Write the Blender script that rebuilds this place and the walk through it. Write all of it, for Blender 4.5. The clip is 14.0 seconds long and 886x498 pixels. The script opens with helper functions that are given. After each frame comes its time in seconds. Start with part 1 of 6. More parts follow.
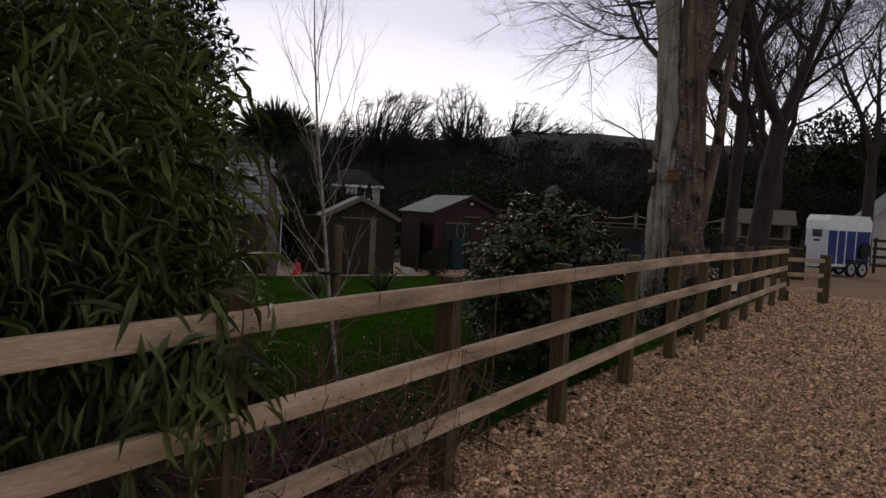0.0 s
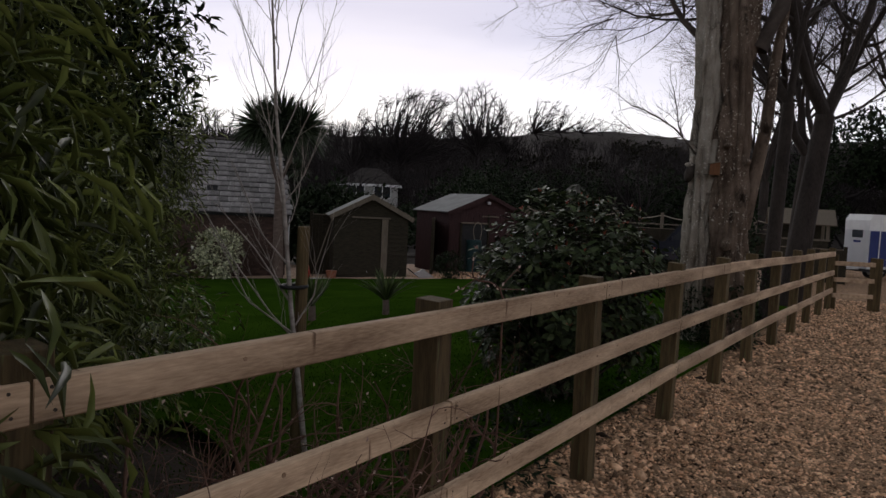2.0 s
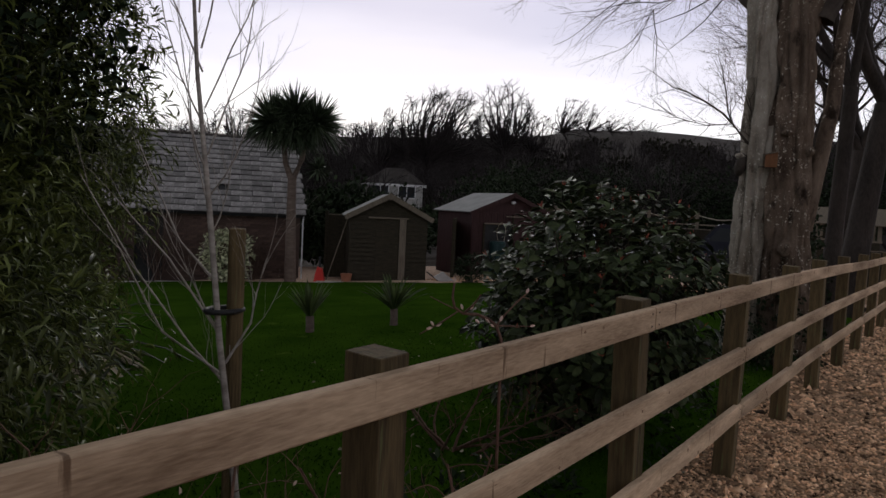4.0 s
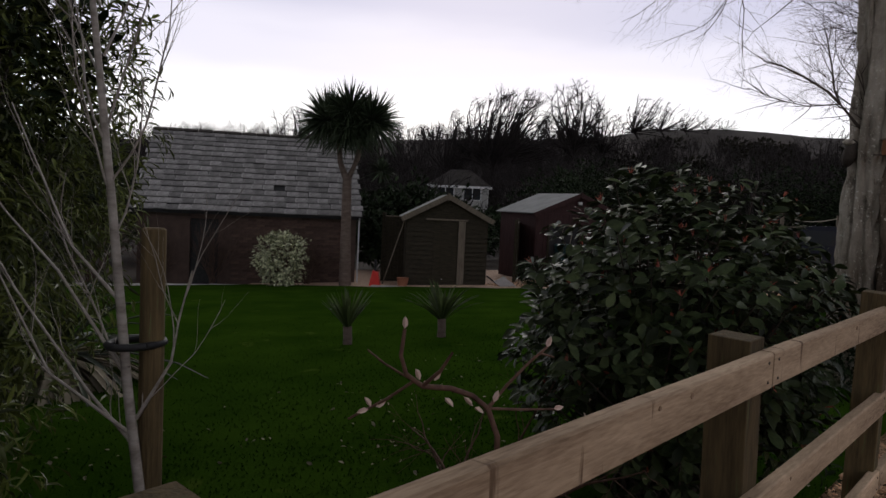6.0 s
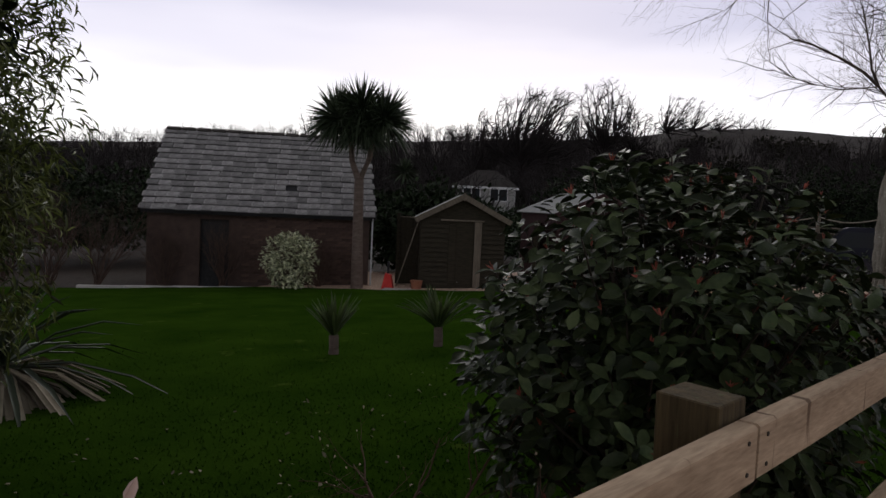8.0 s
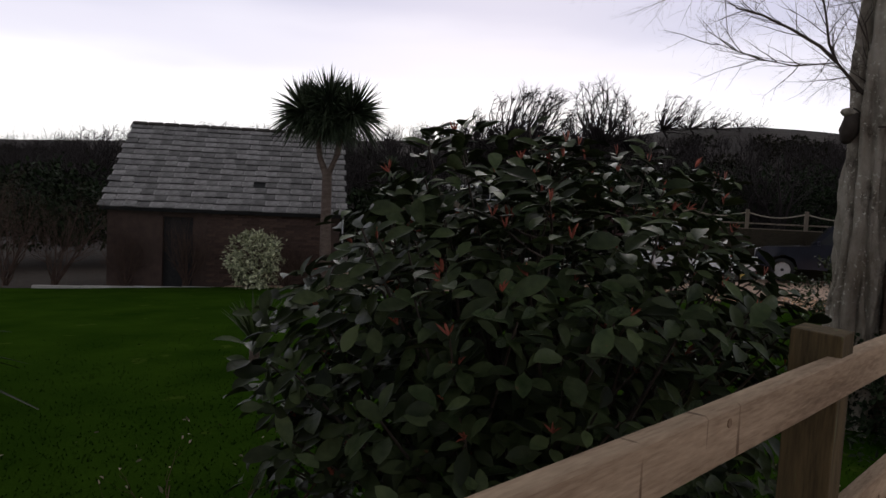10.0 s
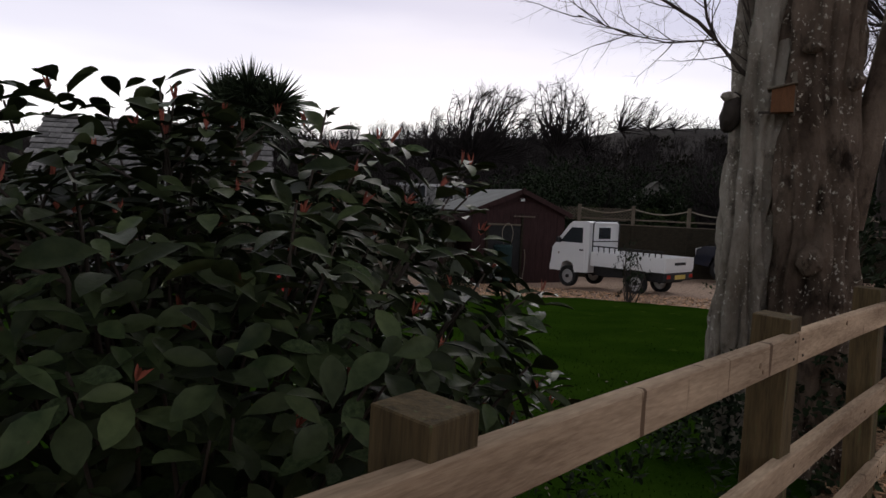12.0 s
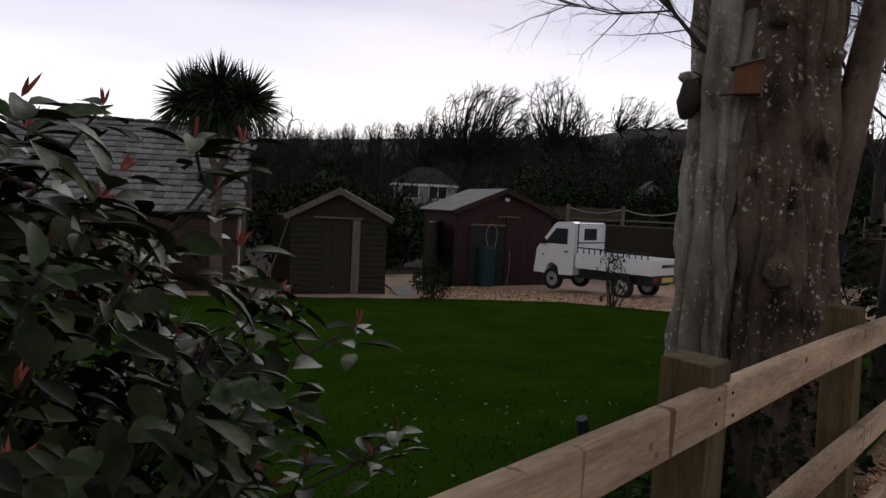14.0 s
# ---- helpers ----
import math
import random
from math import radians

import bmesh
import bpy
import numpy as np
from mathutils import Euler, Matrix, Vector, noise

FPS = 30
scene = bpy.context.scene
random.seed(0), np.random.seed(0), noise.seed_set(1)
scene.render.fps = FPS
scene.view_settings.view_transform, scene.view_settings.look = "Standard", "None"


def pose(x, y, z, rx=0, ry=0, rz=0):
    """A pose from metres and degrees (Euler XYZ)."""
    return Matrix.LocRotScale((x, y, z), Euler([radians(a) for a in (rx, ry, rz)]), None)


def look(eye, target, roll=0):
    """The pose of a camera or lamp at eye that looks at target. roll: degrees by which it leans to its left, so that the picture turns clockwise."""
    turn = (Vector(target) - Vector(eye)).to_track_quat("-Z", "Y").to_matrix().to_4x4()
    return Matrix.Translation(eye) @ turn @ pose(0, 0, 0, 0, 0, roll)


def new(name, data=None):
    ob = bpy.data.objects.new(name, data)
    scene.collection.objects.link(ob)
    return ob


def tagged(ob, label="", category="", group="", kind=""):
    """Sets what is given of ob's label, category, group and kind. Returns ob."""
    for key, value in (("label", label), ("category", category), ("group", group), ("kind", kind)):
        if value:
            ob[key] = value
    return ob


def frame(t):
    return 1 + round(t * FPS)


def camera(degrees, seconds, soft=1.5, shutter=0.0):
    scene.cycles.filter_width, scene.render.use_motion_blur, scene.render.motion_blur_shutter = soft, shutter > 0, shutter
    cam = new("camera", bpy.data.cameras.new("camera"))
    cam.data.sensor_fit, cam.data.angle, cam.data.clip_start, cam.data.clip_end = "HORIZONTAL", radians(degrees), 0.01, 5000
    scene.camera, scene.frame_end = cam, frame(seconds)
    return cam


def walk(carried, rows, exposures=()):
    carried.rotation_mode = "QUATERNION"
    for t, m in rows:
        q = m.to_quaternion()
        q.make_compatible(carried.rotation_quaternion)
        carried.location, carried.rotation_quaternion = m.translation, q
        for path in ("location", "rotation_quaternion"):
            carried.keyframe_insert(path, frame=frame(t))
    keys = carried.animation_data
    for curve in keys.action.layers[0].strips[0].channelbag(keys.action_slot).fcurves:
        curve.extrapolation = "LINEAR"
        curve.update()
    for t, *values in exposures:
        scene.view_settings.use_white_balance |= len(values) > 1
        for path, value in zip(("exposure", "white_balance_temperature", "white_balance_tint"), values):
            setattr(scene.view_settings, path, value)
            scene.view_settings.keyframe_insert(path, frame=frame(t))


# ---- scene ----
cam = camera(64.5, 14.0)
METRES, EYE, TILT, LEAN, TURN = 7.2, 1.62, 1.5, 1.2, 32.5
ROWS = [
    (0.0, 0.0, 0.0, 0.0, 0.36, -4.96, -4.13),
    (0.5, 0.0032, 0.0396, -0.003, 0.46, -4.94, -4.16),
    (1.0, 0.0175, 0.0795, -0.0044, 0.82, -4.96, -4.17),
    (1.5, 0.0231, 0.1167, -0.0074, 1.84, -4.96, -4.08),
    (2.0, 0.0215, 0.1623, -0.0055, 2.04, -5.1, -4.07),
    (4.5, 0.051, 0.3579, -0.0146, 6.41, -5.29, -3.79),
    (5.0, 0.0558, 0.3936, -0.0171, 9.18, -5.34, -3.61),
    (5.5, 0.0514, 0.4384, -0.0172, 9.61, -5.43, -3.52),
    (6.0, 0.0603, 0.4651, -0.02, 9.84, -5.37, -3.54),
    (6.5, 0.0765, 0.4939, -0.0196, 11.68, -5.46, -3.41),
    (7.0, 0.0806, 0.5212, -0.0219, 12.23, -5.43, -3.42),
    (9.5, 0.1503, 0.6509, -0.0258, 12.45, -5.39, -3.34),
    (10.0, 0.177, 0.6786, -0.0286, 12.25, -5.46, -3.38),
    (10.5, 0.2044, 0.7066, -0.0285, 12.19, -5.38, -3.37),
    (11.0, 0.2215, 0.7479, -0.0269, 10.97, -5.41, -3.43),
    (11.5, 0.2399, 0.7725, -0.0289, 9.51, -5.27, -3.52),
    (12.0, 0.2775, 0.8023, -0.0272, 9.36, -5.32, -3.57),
    (12.5, 0.2907, 0.8261, -0.0293, 9.33, -5.33, -3.62),
    (13.0, 0.296, 0.8588, -0.0271, 9.17, -5.37, -3.66),
    (13.5, 0.3084, 0.8805, -0.0281, 9.18, -5.29, -3.65),
    (14.0, 0.3291, 0.9023, -0.0269, 9.27, -5.29, -3.63),
]
walk(cam, [(t, pose(0, 0, EYE, TILT, LEAN, TURN) @ pose(METRES * x, METRES * y, METRES * z, 90 + pitch, roll, yaw)) for t, x, y, z, yaw, pitch, roll in ROWS])

# ---- light and sky ----
world = bpy.data.worlds.new("sky")
scene.world = world
world.use_nodes = True
wn, wl = world.node_tree.nodes, world.node_tree.links
sky = wn.new("ShaderNodeTexSky")
sky.sky_type = 'NISHITA'
sky.sun_disc = False
sky.sun_elevation, sky.sun_rotation = radians(24), radians(-40)
sky_dim = wn.new("ShaderNodeVectorMath")
sky_dim.operation = 'SCALE'
sky_dim.inputs["Scale"].default_value = 0.06
wl.new(sky.outputs[0], sky_dim.inputs[0])
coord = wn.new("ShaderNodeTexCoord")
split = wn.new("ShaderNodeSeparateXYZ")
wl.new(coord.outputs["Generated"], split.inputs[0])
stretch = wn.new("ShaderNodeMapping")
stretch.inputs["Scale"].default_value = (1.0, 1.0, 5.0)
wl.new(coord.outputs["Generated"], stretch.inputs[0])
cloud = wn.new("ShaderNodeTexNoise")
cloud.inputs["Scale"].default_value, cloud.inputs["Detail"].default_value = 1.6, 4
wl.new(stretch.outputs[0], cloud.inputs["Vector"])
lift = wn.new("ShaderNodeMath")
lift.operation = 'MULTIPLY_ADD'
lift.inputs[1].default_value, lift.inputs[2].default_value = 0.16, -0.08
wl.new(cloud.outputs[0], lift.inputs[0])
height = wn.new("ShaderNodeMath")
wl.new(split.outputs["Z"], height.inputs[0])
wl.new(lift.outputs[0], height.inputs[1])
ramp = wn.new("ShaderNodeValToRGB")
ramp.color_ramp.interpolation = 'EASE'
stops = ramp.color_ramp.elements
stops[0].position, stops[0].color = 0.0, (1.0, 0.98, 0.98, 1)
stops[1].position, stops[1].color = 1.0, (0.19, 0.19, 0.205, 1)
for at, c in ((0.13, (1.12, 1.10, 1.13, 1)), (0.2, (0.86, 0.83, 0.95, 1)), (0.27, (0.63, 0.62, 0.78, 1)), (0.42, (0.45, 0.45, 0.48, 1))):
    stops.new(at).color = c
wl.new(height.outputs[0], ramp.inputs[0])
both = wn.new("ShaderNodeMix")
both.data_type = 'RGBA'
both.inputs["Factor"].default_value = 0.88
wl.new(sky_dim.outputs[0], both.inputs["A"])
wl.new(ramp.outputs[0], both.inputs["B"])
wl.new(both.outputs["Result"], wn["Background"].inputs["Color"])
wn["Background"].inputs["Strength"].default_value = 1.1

sun = new("sun", bpy.data.lights.new("sun", 'SUN'))
sun.data.energy, sun.data.angle, sun.data.color = 0.5, radians(30), (1.0, 0.95, 0.9)
sun.matrix_world = look((0, 0, 30), (18, -22, 16.0))


# ---- helpers of this scene ----
def part(name, bm, material, parent, label=""):
    me = bpy.data.meshes.new(name)
    bm.to_mesh(me)
    bm.free()
    return mesh_part(name, me, material, parent, label)


def mesh_part(name, me, material, parent, label="", smooth=False):
    if material:
        me.materials.append(material)
    ob = new(name, me)
    if parent:
        ob.parent = parent
    if label:
        tagged(ob, label)
    if smooth:
        me.polygons.foreach_set("use_smooth", [True] * len(me.polygons))
    return ob


def thing(name, label, category, m, group="", kind=""):
    ob = new(name)
    ob.matrix_basis = m
    return tagged(ob, label, category, group, kind)


def box(bm, x0, x1, y0, y1, z0, z1, bevel=0.0, turn=None):
    """Adds a box, bevelled where asked, to bm."""
    made = bmesh.ops.create_cube(bm, size=1)["verts"]
    for v in made:
        v.co = Vector(((x0 + x1) / 2 + v.co.x * (x1 - x0), (y0 + y1) / 2 + v.co.y * (y1 - y0), (z0 + z1) / 2 + v.co.z * (z1 - z0)))
        if turn:
            v.co = turn @ v.co
    if bevel:
        edges = list({e for v in made for e in v.link_edges})
        bmesh.ops.bevel(bm, geom=edges, offset=bevel, segments=1, affect='EDGES')
    return bm


def boxed(*a, **k):
    return box(bmesh.new(), *a, **k)


def prism(outline, depth, axis="y"):
    """A flat outline of (a, b) pairs pushed out to a depth: axis y gives x, z outlines; axis x gives y, z outlines; axis z gives x, y outlines."""
    bm = bmesh.new()
    d0, d1 = depth
    put = {"y": lambda a, b, d: (a, d, b), "x": lambda a, b, d: (d, a, b), "z": lambda a, b, d: (a, b, d)}[axis]
    low = [bm.verts.new(put(a, b, d0)) for a, b in outline]
    top = [bm.verts.new(put(a, b, d1)) for a, b in outline]
    n = len(low)
    bm.faces.new(low)
    bm.faces.new(top[::-1])
    for i in range(n):
        bm.faces.new((low[i], top[i], top[(i + 1) % n], low[(i + 1) % n]))
    bmesh.ops.recalc_face_normals(bm, faces=bm.faces)
    return bm


def disc(bm, r, length, m, segments=24, r2=None):
    bmesh.ops.create_cone(bm, cap_ends=True, segments=segments, radius1=r, radius2=r if r2 is None else r2, depth=length, matrix=m)
    return bm


class Shape:
    """Collects tubes and leaves as vertices and faces, for one mesh."""

    def __init__(self):
        self.v, self.f, self.n = [], [], 0

    def add(self, verts, faces):
        self.v.append(np.asarray(verts, float).reshape(-1, 3))
        self.f.append(np.asarray(faces, int) + self.n)
        self.n += len(self.v[-1])

    def tube(self, pts, radii, sides=5):
        pts = np.asarray(pts, float)
        n = len(pts)
        d = np.gradient(pts, axis=0)
        d /= np.linalg.norm(d, axis=1)[:, None] + 1e-9
        side = np.cross(d, (0.31, 0.17, 0.93))
        side /= np.linalg.norm(side, axis=1)[:, None] + 1e-9
        other = np.cross(d, side)
        a = np.arange(sides) * 2 * np.pi / sides
        ring = np.cos(a)[None, :, None] * side[:, None] + np.sin(a)[None, :, None] * other[:, None]
        v = pts[:, None] + ring * np.asarray(radii)[:, None, None]
        i, j = np.meshgrid(np.arange(n - 1), np.arange(sides), indexing="ij")
        k = (j + 1) % sides
        q = np.stack([i * sides + j, i * sides + k, (i + 1) * sides + k, (i + 1) * sides + j], -1).reshape(-1, 4)
        self.add(v, q)

    def leaves(self, p, d, up, length, width, droop=0.1, fold=0.12):
        """Many pointed leaves: places p, directions d, upper sides up."""
        p, d, up = (np.asarray(a, float).reshape(-1, 3) for a in (p, d, up))
        n = len(p)
        d = d / (np.linalg.norm(d, axis=1)[:, None] + 1e-9)
        s = np.cross(d, up)
        s /= np.linalg.norm(s, axis=1)[:, None] + 1e-9
        w = np.cross(s, d)
        t = np.array([(0, 0, 0), (.3, -.5, fold), (.3, 0, 0), (.3, .5, fold), (.68, -.4, fold - droop * .4), (.68, 0, -droop * .4), (.68, .4, fold - droop * .4), (1, 0, -droop)])
        length, width = np.broadcast_to(length, n), np.broadcast_to(width, n)
        v = (p[:, None] + t[None, :, 0, None] * d[:, None] * length[:, None, None] + t[None, :, 1, None] * s[:, None] * width[:, None, None]
             + t[None, :, 2, None] * w[:, None] * np.where(np.abs(t[None, :, 1, None]) > 0, width[:, None, None], length[:, None, None]))
        f = np.array([(0, 2, 1, 1), (0, 3, 2, 2), (1, 2, 5, 4), (2, 3, 6, 5), (4, 5, 7, 7), (5, 6, 7, 7)])
        self.add(v, (f[None] + 8 * np.arange(n)[:, None, None]).reshape(-1, 4))

    def broad_leaves(self, p, d, up, length, width, droop=0.1, fold=0.1):
        """Broad rounded leaves with a keeled, drooping blade."""
        p, d, up = (np.asarray(a, float).reshape(-1, 3) for a in (p, d, up))
        n = len(p)
        d = d / (np.linalg.norm(d, axis=1)[:, None] + 1e-9)
        s = np.cross(d, up)
        s /= np.linalg.norm(s, axis=1)[:, None] + 1e-9
        w = np.cross(s, d)
        t = [(0, 0, 0)]
        for u, h in ((.12, .10), (.32, .36), (.55, .5), (.76, .44), (.91, .24)):
            t += [(u, -h, fold * h * 2 - droop * u * u), (u, 0, -droop * u * u), (u, h, fold * h * 2 - droop * u * u)]
        t.append((1, 0, -droop))
        t = np.array(t)
        length, width = np.broadcast_to(length, n), np.broadcast_to(width, n)
        v = p[:, None] + t[None, :, 0, None] * d[:, None] * length[:, None, None] + t[None, :, 1, None] * s[:, None] * width[:, None, None] + t[None, :, 2, None] * w[:, None] * length[:, None, None]
        f = [(0, 2, 1, 1), (0, 3, 2, 2)]
        for k in range(4):
            b = 1 + 3 * k
            f += [(b, b + 1, b + 4, b + 3), (b + 1, b + 2, b + 5, b + 4)]
        f += [(13, 14, 16, 16), (14, 15, 16, 16)]
        self.add(v, (np.array(f)[None] + 17 * np.arange(n)[:, None, None]).reshape(-1, 4))

    def mesh(self, name):
        v, f = np.concatenate(self.v), np.concatenate(self.f)
        me = bpy.data.meshes.new(name)
        tri = f[:, 2] == f[:, 3]
        sizes = np.where(tri, 3, 4)
        keep = np.ones(f.shape, bool)
        keep[tri, 3] = False
        loops = f[keep]
        me.vertices.add(len(v))
        me.vertices.foreach_set("co", v.ravel())
        me.loops.add(len(loops))
        me.loops.foreach_set("vertex_index", loops)
        me.polygons.add(len(f))
        me.polygons.foreach_set("loop_start", np.concatenate([[0], np.cumsum(sizes)[:-1]]))
        me.update(calc_edges=True)
        me.validate()
        return me


def gz(x, y):
    """The height of the ground: a level lane, and a garden that falls gently away from it."""
    return -0.058 * max(0.0, min(-4.2 - x, 30)) - 0.01 * max(0.0, min(y, 40) - 8)


def sheet(name, near, far, nu, nv, lift_by, material, label, bumpy=0.0):
    """Ground between two polylines, laid on the slope."""
    def along(line, u):
        line = np.array(line, float)
        s = np.concatenate([[0], np.cumsum(np.linalg.norm(np.diff(line, axis=0), axis=1))])
        return np.stack([np.interp(u * s[-1], s, line[:, k]) for k in (0, 1)], -1)
    u = np.linspace(0, 1, nu)
    a, b = along(near, u), along(far, u)
    v = np.linspace(0, 1, nv)[:, None, None]
    p = (a[None] * (1 - v) + b[None] * v).reshape(-1, 2)
    z = [gz(x, y) + lift_by + bumpy * noise.noise((x * .9, y * .9, 3)) for x, y in p]
    i, j = np.meshgrid(np.arange(nv - 1), np.arange(nu - 1), indexing="ij")
    k = (i * nu + j).ravel()
    s = Shape()
    s.add(np.column_stack([p, z]), np.stack([k, k + 1, k + nu + 1, k + nu], -1))
    ob = mesh_part(name, s.mesh(name), material, None, "", True)
    bm = bmesh.new()
    bm.from_mesh(ob.data)
    bmesh.ops.recalc_face_normals(bm, faces=bm.faces)
    if sum(q.normal.z for q in bm.faces) < 0:
        bmesh.ops.reverse_faces(bm, faces=bm.faces)
    bm.to_mesh(ob.data)
    bm.free()
    return tagged(ob, label, kind="structure")


# ---- materials ----
def surface(name, c1, c2, rough=0.8, scale=6.0, fine=60.0, bump=0.3, c3=None, spots=0.0, stretch_by=(1, 1, 1), metal=0.0, random_by="", random_amount=0.35, distance=0.01, coat=0.0, spec=0.2, spot_stretch=None, spot_scale=2.3):
    """A two-scale surface: broad drift between c1 and c2, fine grain, a third colour in spots, and relief."""
    m = bpy.data.materials.new(name)
    m.use_nodes = True
    n, l = m.node_tree.nodes, m.node_tree.links
    b = n["Principled BSDF"]
    b.inputs["Roughness"].default_value, b.inputs["Metallic"].default_value = rough, metal
    b.inputs["Specular IOR Level"].default_value = spec
    if coat:
        b.inputs["Coat Weight"].default_value = coat
    tc = n.new("ShaderNodeTexCoord")
    mp = n.new("ShaderNodeMapping")
    mp.inputs["Scale"].default_value = stretch_by
    l.new(tc.outputs["Object"], mp.inputs[0])
    broad, grain = n.new("ShaderNodeTexNoise"), n.new("ShaderNodeTexNoise")
    for node, s, det in ((broad, scale, 5), (grain, fine, 4)):
        node.inputs["Scale"].default_value, node.inputs["Detail"].default_value = s, det
        l.new(mp.outputs[0], node.inputs["Vector"])
    half = n.new("ShaderNodeMath")
    half.operation = 'MULTIPLY_ADD'
    half.inputs[1].default_value = 0.5
    l.new(grain.outputs[0], half.inputs[0])
    l.new(broad.outputs[0], half.inputs[2])
    r = n.new("ShaderNodeValToRGB")
    e = r.color_ramp.elements
    e[0].position, e[0].color = 0.5, (*c1, 1)
    e[1].position, e[1].color = 1.0, (*c2, 1)
    l.new(half.outputs[0], r.inputs[0])
    out = r.outputs[0]
    if c3:
        sp = n.new("ShaderNodeTexNoise")
        sp.inputs["Scale"].default_value, sp.inputs["Detail"].default_value = scale * spot_scale, 6
        mp2 = n.new("ShaderNodeMapping")
        mp2.inputs["Scale"].default_value = spot_stretch or stretch_by
        l.new(tc.outputs["Object"], mp2.inputs[0])
        l.new(mp2.outputs[0], sp.inputs["Vector"])
        cut = n.new("ShaderNodeMapRange")
        cut.inputs["From Min"].default_value, cut.inputs["From Max"].default_value = 0.68 - spots, 0.74 - spots
        l.new(sp.outputs[0], cut.inputs["Value"])
        mx = n.new("ShaderNodeMix")
        mx.data_type = 'RGBA'
        mx.inputs["B"].default_value = (*c3, 1)
        l.new(cut.outputs[0], mx.inputs["Factor"])
        l.new(out, mx.inputs["A"])
        out = mx.outputs["Result"]
    if random_by:
        if random_by == "island":
            src = n.new("ShaderNodeNewGeometry").outputs["Random Per Island"]
        else:
            src = n.new("ShaderNodeObjectInfo").outputs["Random"]
        rm = n.new("ShaderNodeMapRange")
        rm.inputs["To Min"].default_value, rm.inputs["To Max"].default_value = 1 - random_amount, 1 + random_amount
        l.new(src, rm.inputs["Value"])
        hs = n.new("ShaderNodeHueSaturation")
        l.new(rm.outputs[0], hs.inputs["Value"])
        l.new(out, hs.inputs["Color"])
        out = hs.outputs[0]
    l.new(out, b.inputs["Base Color"])
    bp = n.new("ShaderNodeBump")
    bp.inputs["Strength"].default_value, bp.inputs["Distance"].default_value = bump, distance
    l.new(half.outputs[0], bp.inputs["Height"])
    l.new(bp.outputs[0], b.inputs["Normal"])
    return m


def bark(name, low, high, scar, lichen, dark_by):
    """Old bark: drifting tone, dark scars and folds, and lichen flecks gathered in patches."""
    m = bpy.data.materials.new(name)
    m.use_nodes = True
    n, l = m.node_tree.nodes, m.node_tree.links
    b = n["Principled BSDF"]
    b.inputs["Roughness"].default_value, b.inputs["Specular IOR Level"].default_value = .92, .05
    tc = n.new("ShaderNodeTexCoord")

    def cloud_of(scale, detail, stretch_by=(1, 1, 1), rough=.6):
        mp, t = n.new("ShaderNodeMapping"), n.new("ShaderNodeTexNoise")
        mp.inputs["Scale"].default_value = stretch_by
        l.new(tc.outputs["Object"], mp.inputs[0])
        l.new(mp.outputs[0], t.inputs["Vector"])
        t.inputs["Scale"].default_value, t.inputs["Detail"].default_value, t.inputs["Roughness"].default_value = scale, detail, rough
        return t.outputs[0]

    def cut(src, lo, hi):
        t = n.new("ShaderNodeMapRange")
        t.inputs["From Min"].default_value, t.inputs["From Max"].default_value = lo, hi
        l.new(src, t.inputs["Value"])
        return t.outputs[0]

    def times(a, c):
        t = n.new("ShaderNodeMath")
        t.operation = 'MULTIPLY'
        l.new(a, t.inputs[0])
        l.new(c, t.inputs[1])
        return t.outputs[0]

    def over(below, colour, factor):
        t = n.new("ShaderNodeMix")
        t.data_type = 'RGBA'
        t.inputs["B"].default_value = (*colour, 1)
        l.new(factor, t.inputs["Factor"])
        l.new(below, t.inputs["A"])
        return t.outputs["Result"]
    drift = cloud_of(2.4, 8, (1, 1, .5), .7)
    r = n.new("ShaderNodeValToRGB")
    e = r.color_ramp.elements
    e[0].position, e[0].color = .34, (*low, 1)
    e[1].position, e[1].color = .66, (*high, 1)
    l.new(drift, r.inputs[0])
    folds = cloud_of(5, 6, (1, 1, .6), .65)
    out = over(r.outputs[0], scar, cut(folds, .56 - dark_by, .70 - dark_by))
    patches = cut(cloud_of(2.1, 3), .47, .55)
    out = over(out, lichen, times(cut(cloud_of(34, 3, (1, 1, .9)), .60, .66), patches))
    out = over(out, lichen, cut(cloud_of(15, 4), .69, .72))
    l.new(out, b.inputs["Base Color"])
    fine, sum_ = cloud_of(22, 6, (1, 1, .7), .7), n.new("ShaderNodeMath")
    sum_.operation = 'MULTIPLY_ADD'
    sum_.inputs[1].default_value = .45
    l.new(fine, sum_.inputs[0])
    l.new(folds, sum_.inputs[2])
    bp = n.new("ShaderNodeBump")
    bp.inputs["Strength"].default_value, bp.inputs["Distance"].default_value = 1.0, .05
    l.new(sum_.outputs[0], bp.inputs["Height"])
    l.new(bp.outputs[0], b.inputs["Normal"])
    return m


SOIL = surface("soil", (.016, .011, .007), (.038, .025, .017), 0.95, 3, 40, .8, distance=.03)
GRASS = surface("lawn grass", (.014, .036, .003), (.030, .063, .006), 0.95, 1.2, 60, .7, (.046, .076, .011), .02, distance=.03, spec=0)
BLADE = surface("grass blades", (.015, .037, .003), (.032, .064, .007), 0.95, 1.2, 20, .1, random_by="island", random_amount=.35, spec=0)
# Dark tones paint the shade in gaps between the loose lane stones.
GRAVEL = surface("gravel", (.085, .046, .026), (.58, .38, .23), 0.9, 34, 90, 1.0, (.03, .018, .011), .12, distance=.02, spec=.1)
PALEGRAVEL = surface("pale drive gravel", (.26, .165, .115), (.74, .54, .41), 0.9, 22, 60, 1.0, (.08, .05, .035), .08, distance=.02, spec=.1)
